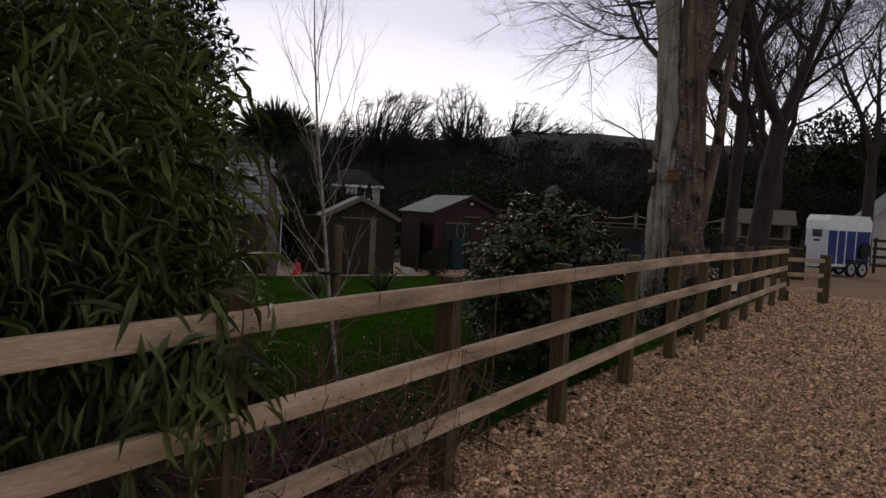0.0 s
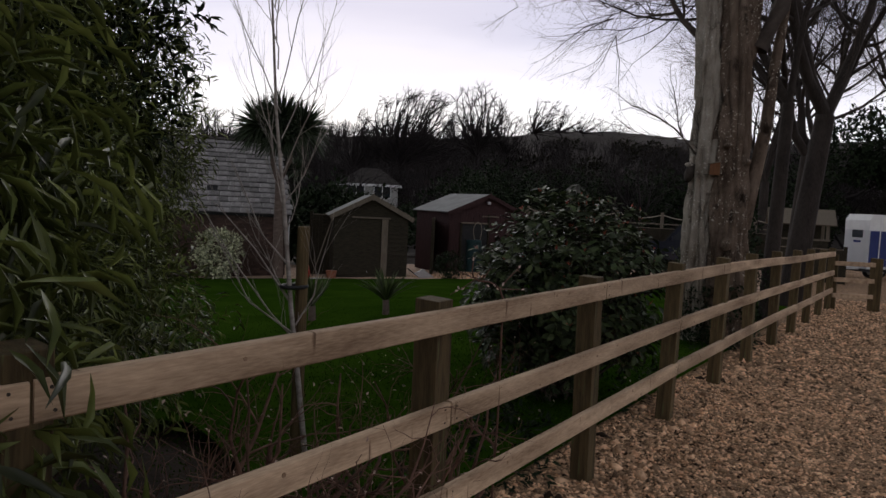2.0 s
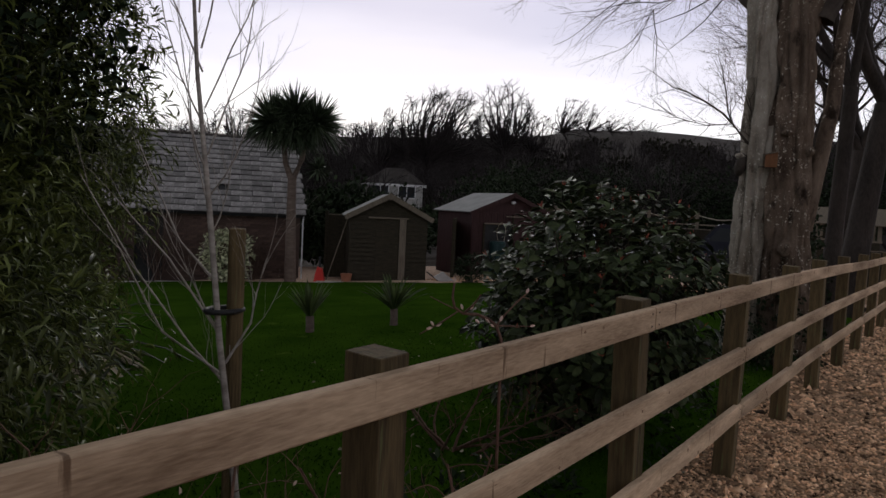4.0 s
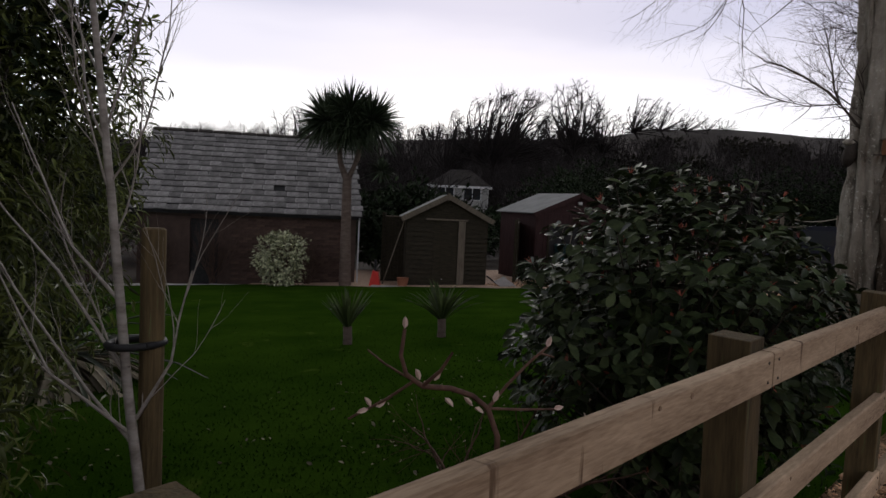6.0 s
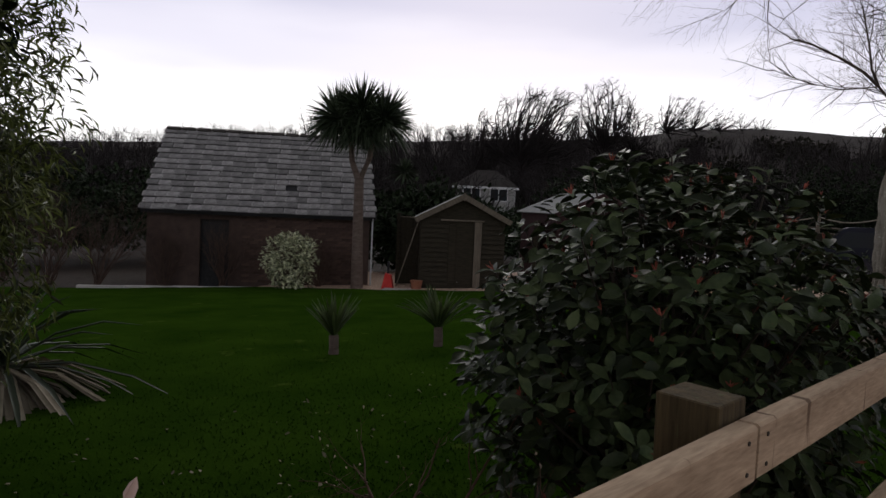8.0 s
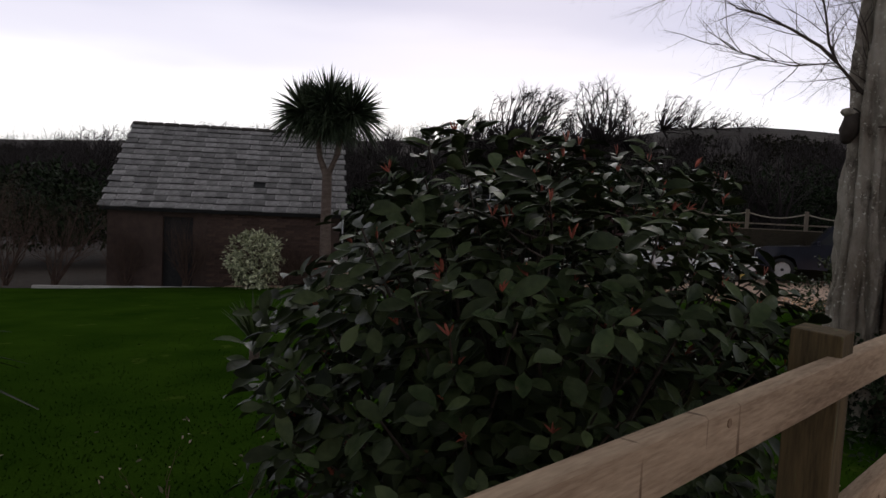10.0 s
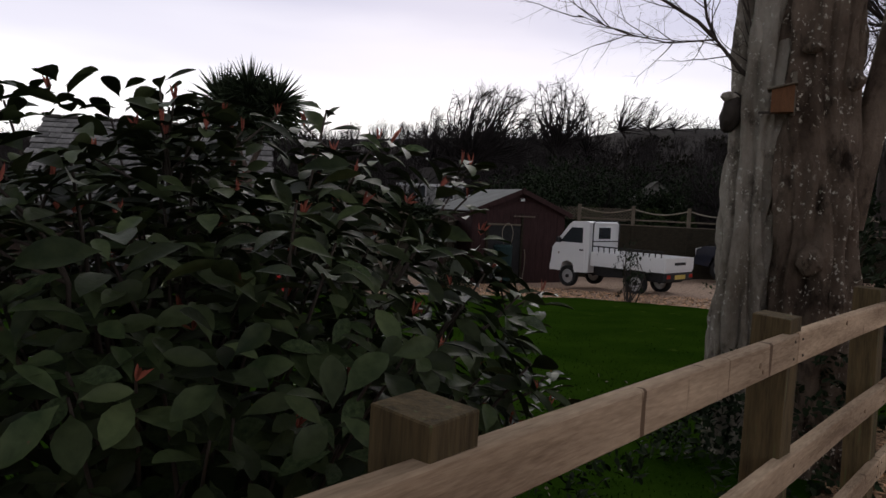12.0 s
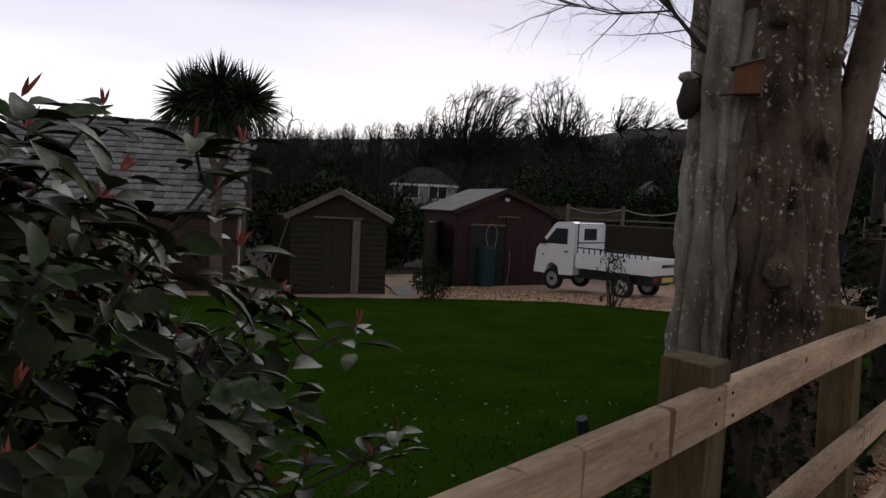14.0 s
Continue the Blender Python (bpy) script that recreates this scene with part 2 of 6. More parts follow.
STONE = surface("gravel stones", (.32, .175, .096), (.70, .465, .29), 0.85, 9, 60, .3, random_by="island", random_amount=.95, spec=.15)
RAIL = surface("sawn rail", (.205, .135, .083), (.60, .44, .295), 0.85, 2.6, 42, .6, (.15, .095, .058), .035, (4, .5, 4), random_by="object", random_amount=.14, distance=.004, spot_stretch=(1.2, 3.6, .45), spot_scale=2.6)
POST = surface("treated post", (.038, .027, .013), (.135, .096, .046), 0.85, 4.0, 26, .7, (.10, .105, .045), .05, (7, 7, .6), random_by="object", random_amount=.15, distance=.005)
KNOT = surface("knot", (.18, .115, .07), (.26, .17, .11), .8, 30, 90, .4)
SLATE = surface("roof slate", (.085, .080, .080), (.34, .325, .31), 0.75, 5, 40, .6, (.055, .050, .046), .07, random_by="object", random_amount=.34, distance=.006, spot_stretch=(1, .5, 1), spot_scale=1.6)
WALLB = surface("red-brown brick", (.050, .034, .028), (.085, .058, .047), .9, 5, 60, .5, distance=.006)
MORTAR = surface("mortar", (.10, .075, .062), (.14, .11, .092), .95, 8, 60, .6)
DARKW = surface("dark green-brown stained boards", (.014, .011, .007), (.046, .038, .023), .8, 6, 40, .5, (.10, .095, .065), -.01, (1, 1, 8), distance=.004)
REDW = surface("dark red-brown stained boards", (.026, .012, .012), (.055, .026, .025), .75, 4, 40, .3, stretch_by=(6, 6, .7), distance=.003)
GREYW = surface("weathered grey-brown batten", (.10, .082, .062), (.19, .16, .12), .85, 5, 40, .4, stretch_by=(6, 6, .7))
FELT = surface("grey roofing felt", (.15, .155, .155), (.24, .245, .24), .85, 2, 80, .4, (.12, .13, .1), .0)
BARK = bark("smooth grey bark", (.15, .125, .095), (.42, .38, .32), (.06, .047, .036), (.58, .55, .47), .0)
BROWNBARK = bark("brown lichened bark", (.052, .036, .026), (.20, .152, .115), (.020, .014, .010), (.52, .48, .40), .03)
DBARK = surface("dark bark", (.018, .014, .012), (.052, .042, .036), .9, 4, 30, .9, stretch_by=(1, 1, .4), distance=.03)
TWIG = surface("bare twigs", (.045, .036, .03), (.085, .068, .056), .9, 6, 30, .2)
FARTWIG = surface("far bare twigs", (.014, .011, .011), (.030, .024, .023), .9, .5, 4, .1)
BIRCHB = surface("white birch bark", (.17, .145, .125), (.40, .36, .32), .7, 9, 40, .4, (.09, .07, .06), -.01, (1, 1, 2.4), distance=.004)
REDTWIG = surface("red-brown twigs", (.055, .028, .021), (.20, .115, .084), .8, 8, 40, .3)
DEADSTEM = surface("dead brown stems", (.055, .034, .026), (.11, .072, .056), .9, 6, 30, .2)
BUDTWIG = surface("dark knobbly twig", (.06, .03, .024), (.15, .085, .06), .8, 30, 90, .8, distance=.004)
BUDS = surface("red leaf buds", (.22, .055, .04), (.36, .11, .07), .6, 30, 90, .2, random_by="island", random_amount=.3)
PALEBUD = surface("pale pink buds", (.48, .33, .27), (.66, .52, .44), .6, 30, 90, .1)
BUSHLEAF = surface("dull green bush leaves", (.013, .023, .008), (.060, .075, .031), .42, 9, 50, .3, (.080, .034, .022), -.02, random_by="island", random_amount=.7, spec=.11)
BAMBOO = surface("bamboo leaves", (.028, .042, .009), (.150, .172, .046), .38, 3, 14, .1, random_by="island", random_amount=.75, spec=.35)
CANE = surface("bamboo canes", (.10, .105, .04), (.19, .18, .08), .5, 5, 30, .1)
DARKLEAF = surface("dark evergreen leaves", (.010, .017, .008), (.026, .037, .017), .7, 2, 10, .1, random_by="island", random_amount=.5, spec=.06)
YOUNGLEAF = surface("young cordyline leaves", (.035, .055, .018), (.11, .14, .055), .5, 2, 10, .1, random_by="island", random_amount=.5)
CONELEAF = surface("clipped green leaves", (.018, .030, .010), (.042, .058, .022), .7, 2, 10, .1, random_by="island", random_amount=.4, spec=.06)
PALMLEAF = surface("cordyline leaves", (.020, .031, .016), (.062, .080, .044), .5, 2, 10, .1, random_by="island", random_amount=.5)
DEADLEAF = surface("dead strap leaves", (.16, .13, .09), (.30, .26, .19), .8, 4, 20, .2, random_by="island", random_amount=.4)
PALMBARK = surface("cordyline bark", (.085, .06, .05), (.17, .13, .105), .9, 6, 30, .8, stretch_by=(1, 1, 3), distance=.02)
VARIEG = surface("cream-edged leaves", (.10, .13, .05), (.60, .60, .40), .5, 14, 50, .1, random_by="island", random_amount=.5)
FARWOOD = surface("far woodland floor", (.022, .018, .016), (.050, .041, .036), .95, .10, .9, .8, (.026, .034, .018), .05, distance=.5)
WHITE = surface("white vehicle paint", (.74, .74, .73), (.80, .80, .79), .3, 2, 30, .02, coat=.5)
SILVER = surface("grey-white trailer panel", (.55, .56, .57), (.64, .65, .66), .4, 2, 30, .03)
NAVY = surface("navy blue panel", (.018, .03, .12), (.03, .045, .16), .35, 2, 30, .03)
NIGHT = surface("dark blue-black car paint", (.012, .014, .024), (.022, .025, .04), .2, 2, 30, .02, coat=.6)
RUBBER = surface("tyre rubber", (.014, .014, .014), (.028, .028, .028), .85, 12, 60, .3)
BLACKP = surface("black plastic", (.016, .016, .017), (.03, .03, .03), .55, 12, 60, .2)
STEEL = surface("grey wheel steel", (.38, .38, .38), (.52, .52, .52), .4, 12, 60, .1, metal=.7)
RENDERW = surface("pale house render", (.33, .32, .30), (.46, .45, .42), .9, 1, 12, .2)
DIMWALL = surface("dull stone wall", (.12, .115, .105), (.22, .21, .19), .9, 1, 12, .3)
TILE = surface("dark roof tiles", (.055, .046, .042), (.10, .092, .085), .85, 2, 12, .4)
WHITEP = surface("white painted wood", (.68, .68, .66), (.78, .78, .76), .5, 4, 30, .1)
REDP = surface("red plastic", (.42, .03, .025), (.55, .05, .04), .45, 8, 40, .05)
GREENP = surface("dark green plastic", (.012, .032, .034), (.022, .05, .05), .45, 8, 40, .1)
CONCRETE = surface("pale concrete edging", (.34, .32, .29), (.50, .48, .44), .9, 5, 50, .4)
BOXWOOD = surface("orange-brown box wood", (.11, .048, .022), (.18, .085, .04), .8, 8, 40, .3, stretch_by=(4, 4, 1))
ROPE = surface("pale rope", (.24, .21, .16), (.34, .30, .24), .9, 30, 90, .5)
SCAR = surface("dark bark scar", (.03, .024, .02), (.06, .05, .042), .95, 8, 30, .9, distance=.02)
PLATE = surface("yellow plate", (.55, .42, .10), (.60, .47, .13), .4, 8, 40, .02)
LIGHTR = surface("red lamp lens", (.30, .02, .015), (.38, .03, .02), .25, 8, 40, .02)


def glass(name):
    m = bpy.data.materials.new(name)
    m.use_nodes = True
    b = m.node_tree.nodes["Principled BSDF"]
    b.inputs["Base Color"].default_value = (.03, .035, .04, 1)
    b.inputs["Roughness"].default_value = .06
    b.inputs["Coat Weight"].default_value = .6
    return m


GLASS = glass("dark window glass")


def thin(m, share):
    """Lets part of the light through a leaf's blade."""
    n, l = m.node_tree.nodes, m.node_tree.links
    b = n["Principled BSDF"]
    tr_, mx = n.new("ShaderNodeBsdfTranslucent"), n.new("ShaderNodeMixShader")
    mx.inputs[0].default_value = share
    l.new(b.inputs["Base Color"].links[0].from_socket, tr_.inputs["Color"])
    l.new(b.outputs[0], mx.inputs[1])
    l.new(tr_.outputs[0], mx.inputs[2])
    l.new(mx.outputs[0], n["Material Output"].inputs["Surface"])


thin(BAMBOO, .35)
thin(YOUNGLEAF, .3)

# ---- ground, hill, lane, lawn ----
CREST = ((-180, 2.5), (-60, 3.5), (-20, 5.2), (10, 5.8), (15, 5.95), (17.6, 6.25), (20.5, 6.5), (26.5, 6.5), (29, 5.95), (32, 5.6), (45, 5.0), (55, 4.4), (66, 3.7), (76, 2.9), (95, 2.5), (180, 2.5))
TREELINE = ((-60, 5), (-20, 5.6), (15, 5.9), (20.5, 6.4), (26.5, 6.4), (30, 6.2), (38, 6.9), (44, 6.9), (48, 6.6), (52, 6.0), (58, 5.9), (66, 5.2), (70, 4.5), (76, 3.5), (95, 3.1))


def by_bearing(table, turn):
    return float(np.interp(turn, [q[0] for q in table], [q[1] for q in table]))


def hill(x, y):
    """Rises from the gardens to a rounded crest whose height changes with the bearing."""
    dx, dy = x + 2, y - 6
    r = math.hypot(dx, dy)
    turn = math.degrees(math.atan2(-dx, dy))          # left of straight ahead
    top = 170 * math.tan(math.radians(by_bearing(CREST, turn))) + 4.3
    s = min(1.0, max(0.0, (r - 55) / 115))
    return top * s ** 1.4 + s * .5 * noise.noise((x * .03, y * .03, 0))


rings = list(np.arange(0, 44, 1.5)) + [46, 50, 55, 62, 70, 80, 92, 105, 120, 135, 150, 160, 170, 180, 195, 210, 240, 280, 340, 450, 700, 1200, 2500]
ground_shape = Shape()
gv = []
for r in rings:
    for k in range(240):
        x, y = -8 + r * math.cos(k * math.pi / 120), 12 + r * math.sin(k * math.pi / 120)
        gv.append((x, y, gz(x, y) - .09 + hill(x, y)))
i, j = np.meshgrid(np.arange(len(rings) - 1), np.arange(240), indexing="ij")
k2 = (j + 1) % 240
ground_shape.add(gv, np.stack([i * 240 + j, (i + 1) * 240 + j, (i + 1) * 240 + k2, i * 240 + k2], -1).reshape(-1, 4))
ground = tagged(mesh_part("ground", ground_shape.mesh("ground"), SOIL, None, "", True), "bare earth and wooded hillside to the horizon", kind="structure")
ground.data.materials.append(FARWOOD)
for q in ground.data.polygons:
    if math.hypot(q.center.x + 8, q.center.y - 12) > 34:
        q.material_index = 1

lane = sheet("lane", [(9, -12), (9, 60)], [(-2.44, -12), (-2.44, 19.5), (-3.2, 21), (-8, 60)], 120, 24, .0, GRAVEL, "golden-brown gravel lane beside the fence", .012)
lawn = sheet("lawn", [(-24, 3), (-10, 1.5), (-6.2, 3.7), (-4.6, 4.1), (-3.5, 3.7), (-2.42, 3.2), (-2.38, 10), (-2.45, 16.5)],
             [(-23, 7), (-19.8, 9.9), (-17.7, 13.4), (-14.7, 15.6), (-11.9, 18.0), (-9.4, 19.6), (-6.9, 19.4), (-4.6, 18.2)], 90, 60, .02, GRASS, "short dark green lawn", .02)
drive = sheet("drive", [(-17.7, 13.2), (-14.7, 15.3), (-11.9, 17.7), (-9.4, 19.3), (-6.9, 19.1), (-4.6, 18.0), (-2.2, 19.5)],
              [(-24, 20), (-19, 26), (-14, 30), (-9, 33), (-6, 34), (-4, 34), (-2.2, 33)], 70, 30, -.02, PALEGRAVEL, "pale gravel drive behind the lawn", .015)

# ---- fence along the lane ----
rng = random.Random(5)
POSTS = [-3.0, -1.4, 0.2, 1.79, 3.41, 5.03, 6.66, 8.27, 9.75, 11.3, 12.8, 14.3, 15.8, 17.2]


def fence_drop(y):
    return -.012 * max(0.0, y - 7.5)


def fence_x(y):
    return -2.03 + .012 * max(0.0, y - 9)


def weathered_top(w, d, h):
    """A square post with softened edges and a slightly sloped top."""
    bm = boxed(-w / 2, w / 2, -d / 2, d / 2, -.35, h, bevel=.0025)
    for v in bm.verts:
        if v.co.z > h - .02:
            v.co.z += -.04 * v.co.x + .02 * v.co.y
    return bm


fence = thing("fence", "three-rail timber post and rail fence beside gravel lane", "fence", pose(0, 0, 0))
for n_, y in enumerate(POSTS):
    top = 1.255 + rng.uniform(-.012, .018) - (.026 if n_ == 4 else .03 if n_ == 5 else 0)
    p = part("post", weathered_top(.115, .105, top), POST, fence, "square treated timber post")
    p.matrix_basis = pose(fence_x(y) - .062, y - (.026 if n_ == 4 else 0), fence_drop(y) * 1.0, 0, rng.uniform(-1, 1), rng.uniform(-3, 3))


def rail_board(y0, y1, z0, z1, h=.097, t=.04):
    """A sawn board from post to post, with a wandering edge and a little sag."""
    bm = bmesh.new()
    n = 12
    length = y1 - y0
    rows = []
    sag = rng.uniform(-.004, .006)
    for k in range(n + 1):
        u = k / n
        z = z0 + (z1 - z0) * u - sag * math.sin(math.pi * u)
        wob = .002 * noise.noise((u * 9, z0 * 7, y0))
        hh = h / 2 + .002 * noise.noise((u * 6, y0 * 3, z0))
        x = fence_x(y0 + length * u)
        c = .005
        ring = [(x - t / 2 + wob, z - hh + c), (x - t / 2 + wob, z + hh - c), (x - t / 2 + c, z + hh), (x + t / 2 - c, z + hh), (x + t / 2 + wob, z + hh - c), (x + t / 2 + wob, z - hh + c), (x + t / 2 - c, z - hh), (x - t / 2 + c, z - hh)]
        rows.append([bm.verts.new((a, y0 + length * u, b)) for a, b in ring])
    for a, b in zip(rows, rows[1:]):
        for k in range(8):
            bm.faces.new((a[k], b[k], b[(k + 1) % 8], a[(k + 1) % 8]))
    bm.faces.new(rows[0][::-1])
    bm.faces.new(rows[-1])
    bmesh.ops.recalc_face_normals(bm, faces=bm.faces)
    return bm


for z, first in ((1.152, 1), (.77, 0), (.412, 0)):
    joints = [-4.4] + POSTS[first::2]
    if joints[-1] < 17:
        joints.append(17.25)
    for a, b in zip(joints, joints[1:]):
        r = part("rail", rail_board(a + .005, b - .005, z + fence_drop(a) + rng.uniform(-.004, .004), z + fence_drop(b) + rng.uniform(-.004, .004)), RAIL, fence, "pale sawn softwood rail")
        for ny in (a + .045, b - .045):
            for nz in (-.026, .026):
                bm = bmesh.new()
                disc(bm, .0042, .003, pose(fence_x(ny) + .0205, ny + rng.uniform(-.006, .006), z + fence_drop(ny) + nz, 0, 90, 0), 8)
                part("nail", bm, SCAR, r, "rusty nail head")
        for q in range(3):
            ky = a + (b - a) * rng.uniform(.1, .9)
            bm = bmesh.new()
            disc(bm, rng.uniform(.005, .010), .0024, pose(fence_x(ky) + .0205, ky, z + fence_drop(ky) + rng.uniform(-.03, .03), 0, 90, 0), 10)
            part("knot", bm, KNOT, r)

# the short return at the end of the fence
ret = thing("fence_return", "short timber fence return with thick end post", "fence", pose(0, 0, 0))
end = (-1.22, 17.75)
for (x, y), w, h in (((-1.92, 17.32), .11, 1.12), (end, .22, 1.08)):
    p = part("post", weathered_top(w, w, h), POST, ret)
    p.matrix_basis = pose(x, y, -.1)
turn = math.degrees(math.atan2(end[1] - 17.32, end[0] + 1.92))
for z in (.95, .62, .30):
    p = part("rail", boxed(0, .8, -.02, .02, z - .045, z + .045, bevel=.004), RAIL, ret)
    p.matrix_basis = pose(-1.92, 17.24, -.1, 0, 0, turn)

# ---- slate-roofed garage ----
garage = thing("garage", "single-storey brick garage with worn grey slate roof", "garage", pose(-16.91, 16.42, 0, 0, 0, 55.2))
LEN, DEEP, EAVE, RIDGE, BASE = 5.9, 6.3, 1.08, 3.48, -1.15


def gable_wall(x0, x1):
    return prism([(0, BASE), (DEEP, BASE), (DEEP, EAVE + .1), (DEEP / 2, RIDGE - .1), (0, EAVE + .1)], (x0, x1), "x")


part("wall", gable_wall(-LEN, -LEN + .2), WALLB, garage)
part("wall", gable_wall(-.2, 0), WALLB, garage)
part("wall", boxed(-LEN + .2, -.2, DEEP - .2, DEEP, BASE, EAVE), WALLB, garage)
front = bmesh.new()
for a, b in ((-LEN + .2, -4.55), (-3.8, -.2)):
    box(front, a, b, 0, .2, BASE, EAVE)
box(front, -4.55, -3.8, 0, .2, .85, EAVE)
part("wall", front, WALLB, garage, "dark red-brown brick front wall")
# Black sheet stands for the shade inside the garage opening.
part("doorway", boxed(-4.55, -3.8, .16, .2, BASE, .85), BLACKP, garage, "black sheet for the dark of the door opening")
part("fascia", boxed(-LEN - .12, .12, -.20, -.17, EAVE - .10, EAVE + .02), BLACKP, garage, "black eaves board")
part("gutter", boxed(-LEN - .12, .1, -.27, -.205, EAVE - .05, EAVE, bevel=.012), BLACKP, garage, "black gutter")
pipe = Shape()
pipe.tube([(.07, -.22, EAVE - .03), (.07, -.10, EAVE - .2), (.07, -.07, BASE + .1)], [.022] * 3, 8)
mesh_part("drainpipe", pipe.mesh("drainpipe"), SILVER, garage, "pale grey downpipe", True)
rise, run = RIDGE - EAVE, DEEP / 2 + .25
slope = math.hypot(rise, run)
pitch_deg = math.degrees(math.atan2(rise, run))
part("roof_back", boxed(-LEN - .15, .15, 0, slope, -.05, 0), SLATE, garage).matrix_basis = pose(0, DEEP / 2, RIDGE, -pitch_deg, 0, 0)
# Underlay coloured black so gaps and missing slates read as shaded.
under = part("roof_front", boxed(-LEN - .15, .15, 0, slope, -.06, -.012), BLACKP, garage, "black underlay that paints shade into slate gaps")
under.matrix_basis = pose(0, -.25, EAVE, pitch_deg, 0, 0)
courses, across = 15, 20
bm = boxed(0, 1, 0, 1, 0, 1)
slate_me = bpy.data.meshes.new("slate")
for v in bm.verts:
    v.co = Vector(((v.co.x - .5) * .337, v.co.y * .265, v.co.z * .013 + (.020 if v.co.y < .5 else 0)))
bm.to_mesh(slate_me)
bm.free()
slate_me.materials.append(SLATE)
srng = random.Random(11)
cw, ch = (LEN + .3) / across, slope / courses
for c in range(courses):
    for k in range(across):
        if (c, k) == (4, 12) or srng.random() < .006:
            continue
        s = new("slate", slate_me)
        s.parent = garage
        x = -LEN - .15 + cw * (k + .5)
        s.matrix_basis = pose(0, -.25, EAVE, pitch_deg, 0, 0) @ pose(x + srng.uniform(-.008, .008) + (.03 if c % 2 else -.03), ch * c + srng.uniform(-.012, .012) - .04, srng.uniform(-.003, .014), srng.uniform(-1.6, .8), srng.uniform(-.9, .9), srng.uniform(-2.2, 2.2)) @ Matrix.Diagonal((cw / .339, 1, 1, 1))
for k in range(14):
    x0 = -LEN - .15 + k * (LEN + .3) / 14
    part("ridge_tile", boxed(x0 + .006, x0 + (LEN + .3) / 14 - .006, DEEP / 2 - .12, DEEP / 2 + .12, RIDGE - .04, RIDGE + .06, bevel=.03), TILE, garage)
kerb = thing("edging", "pale concrete edging strip along garage base", "edging", pose(-16.91, 16.42, 0, 0, 0, 55.2), kind="")
for k in range(7):
    part("slab", boxed(-LEN - 1.5 + k * 1.15, -LEN - 1.5 + k * 1.15 + 1.13, -.75, -.62, BASE, -.84 - .012 * (6 - k), bevel=.01), CONCRETE, kerb)

# bricks that show in the front wall
brick_me = bpy.data.meshes.new("brick")
bm = boxed(-.107, .107, -.012, .01, -.0325, .0325, bevel=.003)
bm.to_mesh(brick_me)
bm.free()
brick_me.materials.append(surface("brick face", (.055, .035, .028), (.095, .062, .049), .9, 9, 60, .5, random_by="object", random_amount=.3))
for c in range(24):
    for k in range(14):
        x = -LEN + 1.9 + .225 * k + (.1125 if c % 2 else 0) + .55
        b = new("brick", brick_me)
        b.parent = garage
        b.matrix_basis = pose(x + 1.0 - .9, 0, -.80 + .0755 * c)


# ---- sheds ----
def shed(name, label, m, W, D, eave, ridge, base, wood, felt, boards):
    """A gabled shed whose front looks along -y of its own space."""
    s = thing(name, label, "shed", m)
    gable = [(0, base), (W, base), (W, eave), (W / 2, ridge), (0, eave)]
    part("front_wall", prism(gable, (0, .04)), wood, s)
    part("back_wall", prism(gable, (D - .04, D)), wood, s)
    part("side_wall", boxed(0, .04, .04, D - .04, base, eave), wood, s)
    part("side_wall", boxed(W - .04, W, .04, D - .04, base, eave), wood, s)
    ang = math.degrees(math.atan2(ridge - eave, W / 2))
    ln = math.hypot(ridge - eave, W / 2) + .16
    for side in (0, 1):
        bm = bmesh.new()
        box(bm, -.16, ln - .16, -.16, D + .12, .01, .045, bevel=.006)
        r = part("roof_panel", bm, felt, s, "mineral felt roof slope")
        r.matrix_basis = pose(0, 0, eave, 0, -ang, 0) if side == 0 else pose(W, 0, eave, 0, ang, 0) @ Matrix.Diagonal((-1, 1, 1, 1))
        bb = part("barge_board", boxed(-.17, ln - .165, -.185, -.162, -.09, .05, bevel=.003), GREYW if boards else wood, s, "barge board under the roof edge")
        bb.matrix_basis = r.matrix_basis.copy()
    part("finial", prism([(W / 2 - .045, ridge - .09), (W / 2, ridge - .15), (W / 2 + .045, ridge - .09), (W / 2 + .03, ridge + .07), (W / 2 - .03, ridge + .07)], (-.215, -.188)), GREYW if boards else wood, s)
    return s


s1a = 47.0
shed_a = shed("shed", "small dark stained overlap-board garden shed with felt roof", pose(-15.3, 16.85, 0, 0, 0, s1a), 2.3, 1.9, 1.18, 1.78, -.85, DARKW, FELT, True)
for k in range(15):
    z = -.80 + k * .13
    for a, b in ((.02, .78), (1.66, 2.28)):
        bd = part("board", prism([(-.045, z), (0, z), (0, z + .122), (-.010, z + .122)], (a, b), "x"), DARKW, shed_a)
part("door", boxed(.98, 1.45, -.03, 0, -.72, 1.05, bevel=.004), DARKW, shed_a, "plain dark boarded shed door")
part("post_strip", boxed(.78, .98, -.045, 0, -.78, 1.0, bevel=.004), DARKW, shed_a)
part("door_post", boxed(1.47, 1.66, -.06, 0, -.80, 1.08, bevel=.006), GREYW, shed_a, "pale weathered door post")
part("door_header", boxed(.55, 1.72, -.075, 0, 1.09, 1.135, bevel=.004), GREYW, shed_a, "pale timber strip over the door")
bm = bmesh.new()
disc(bm, .012, .03, pose(1.05, -.04, -.55, 90, 0, 0), 8)
part("latch", bm, STEEL, shed_a)

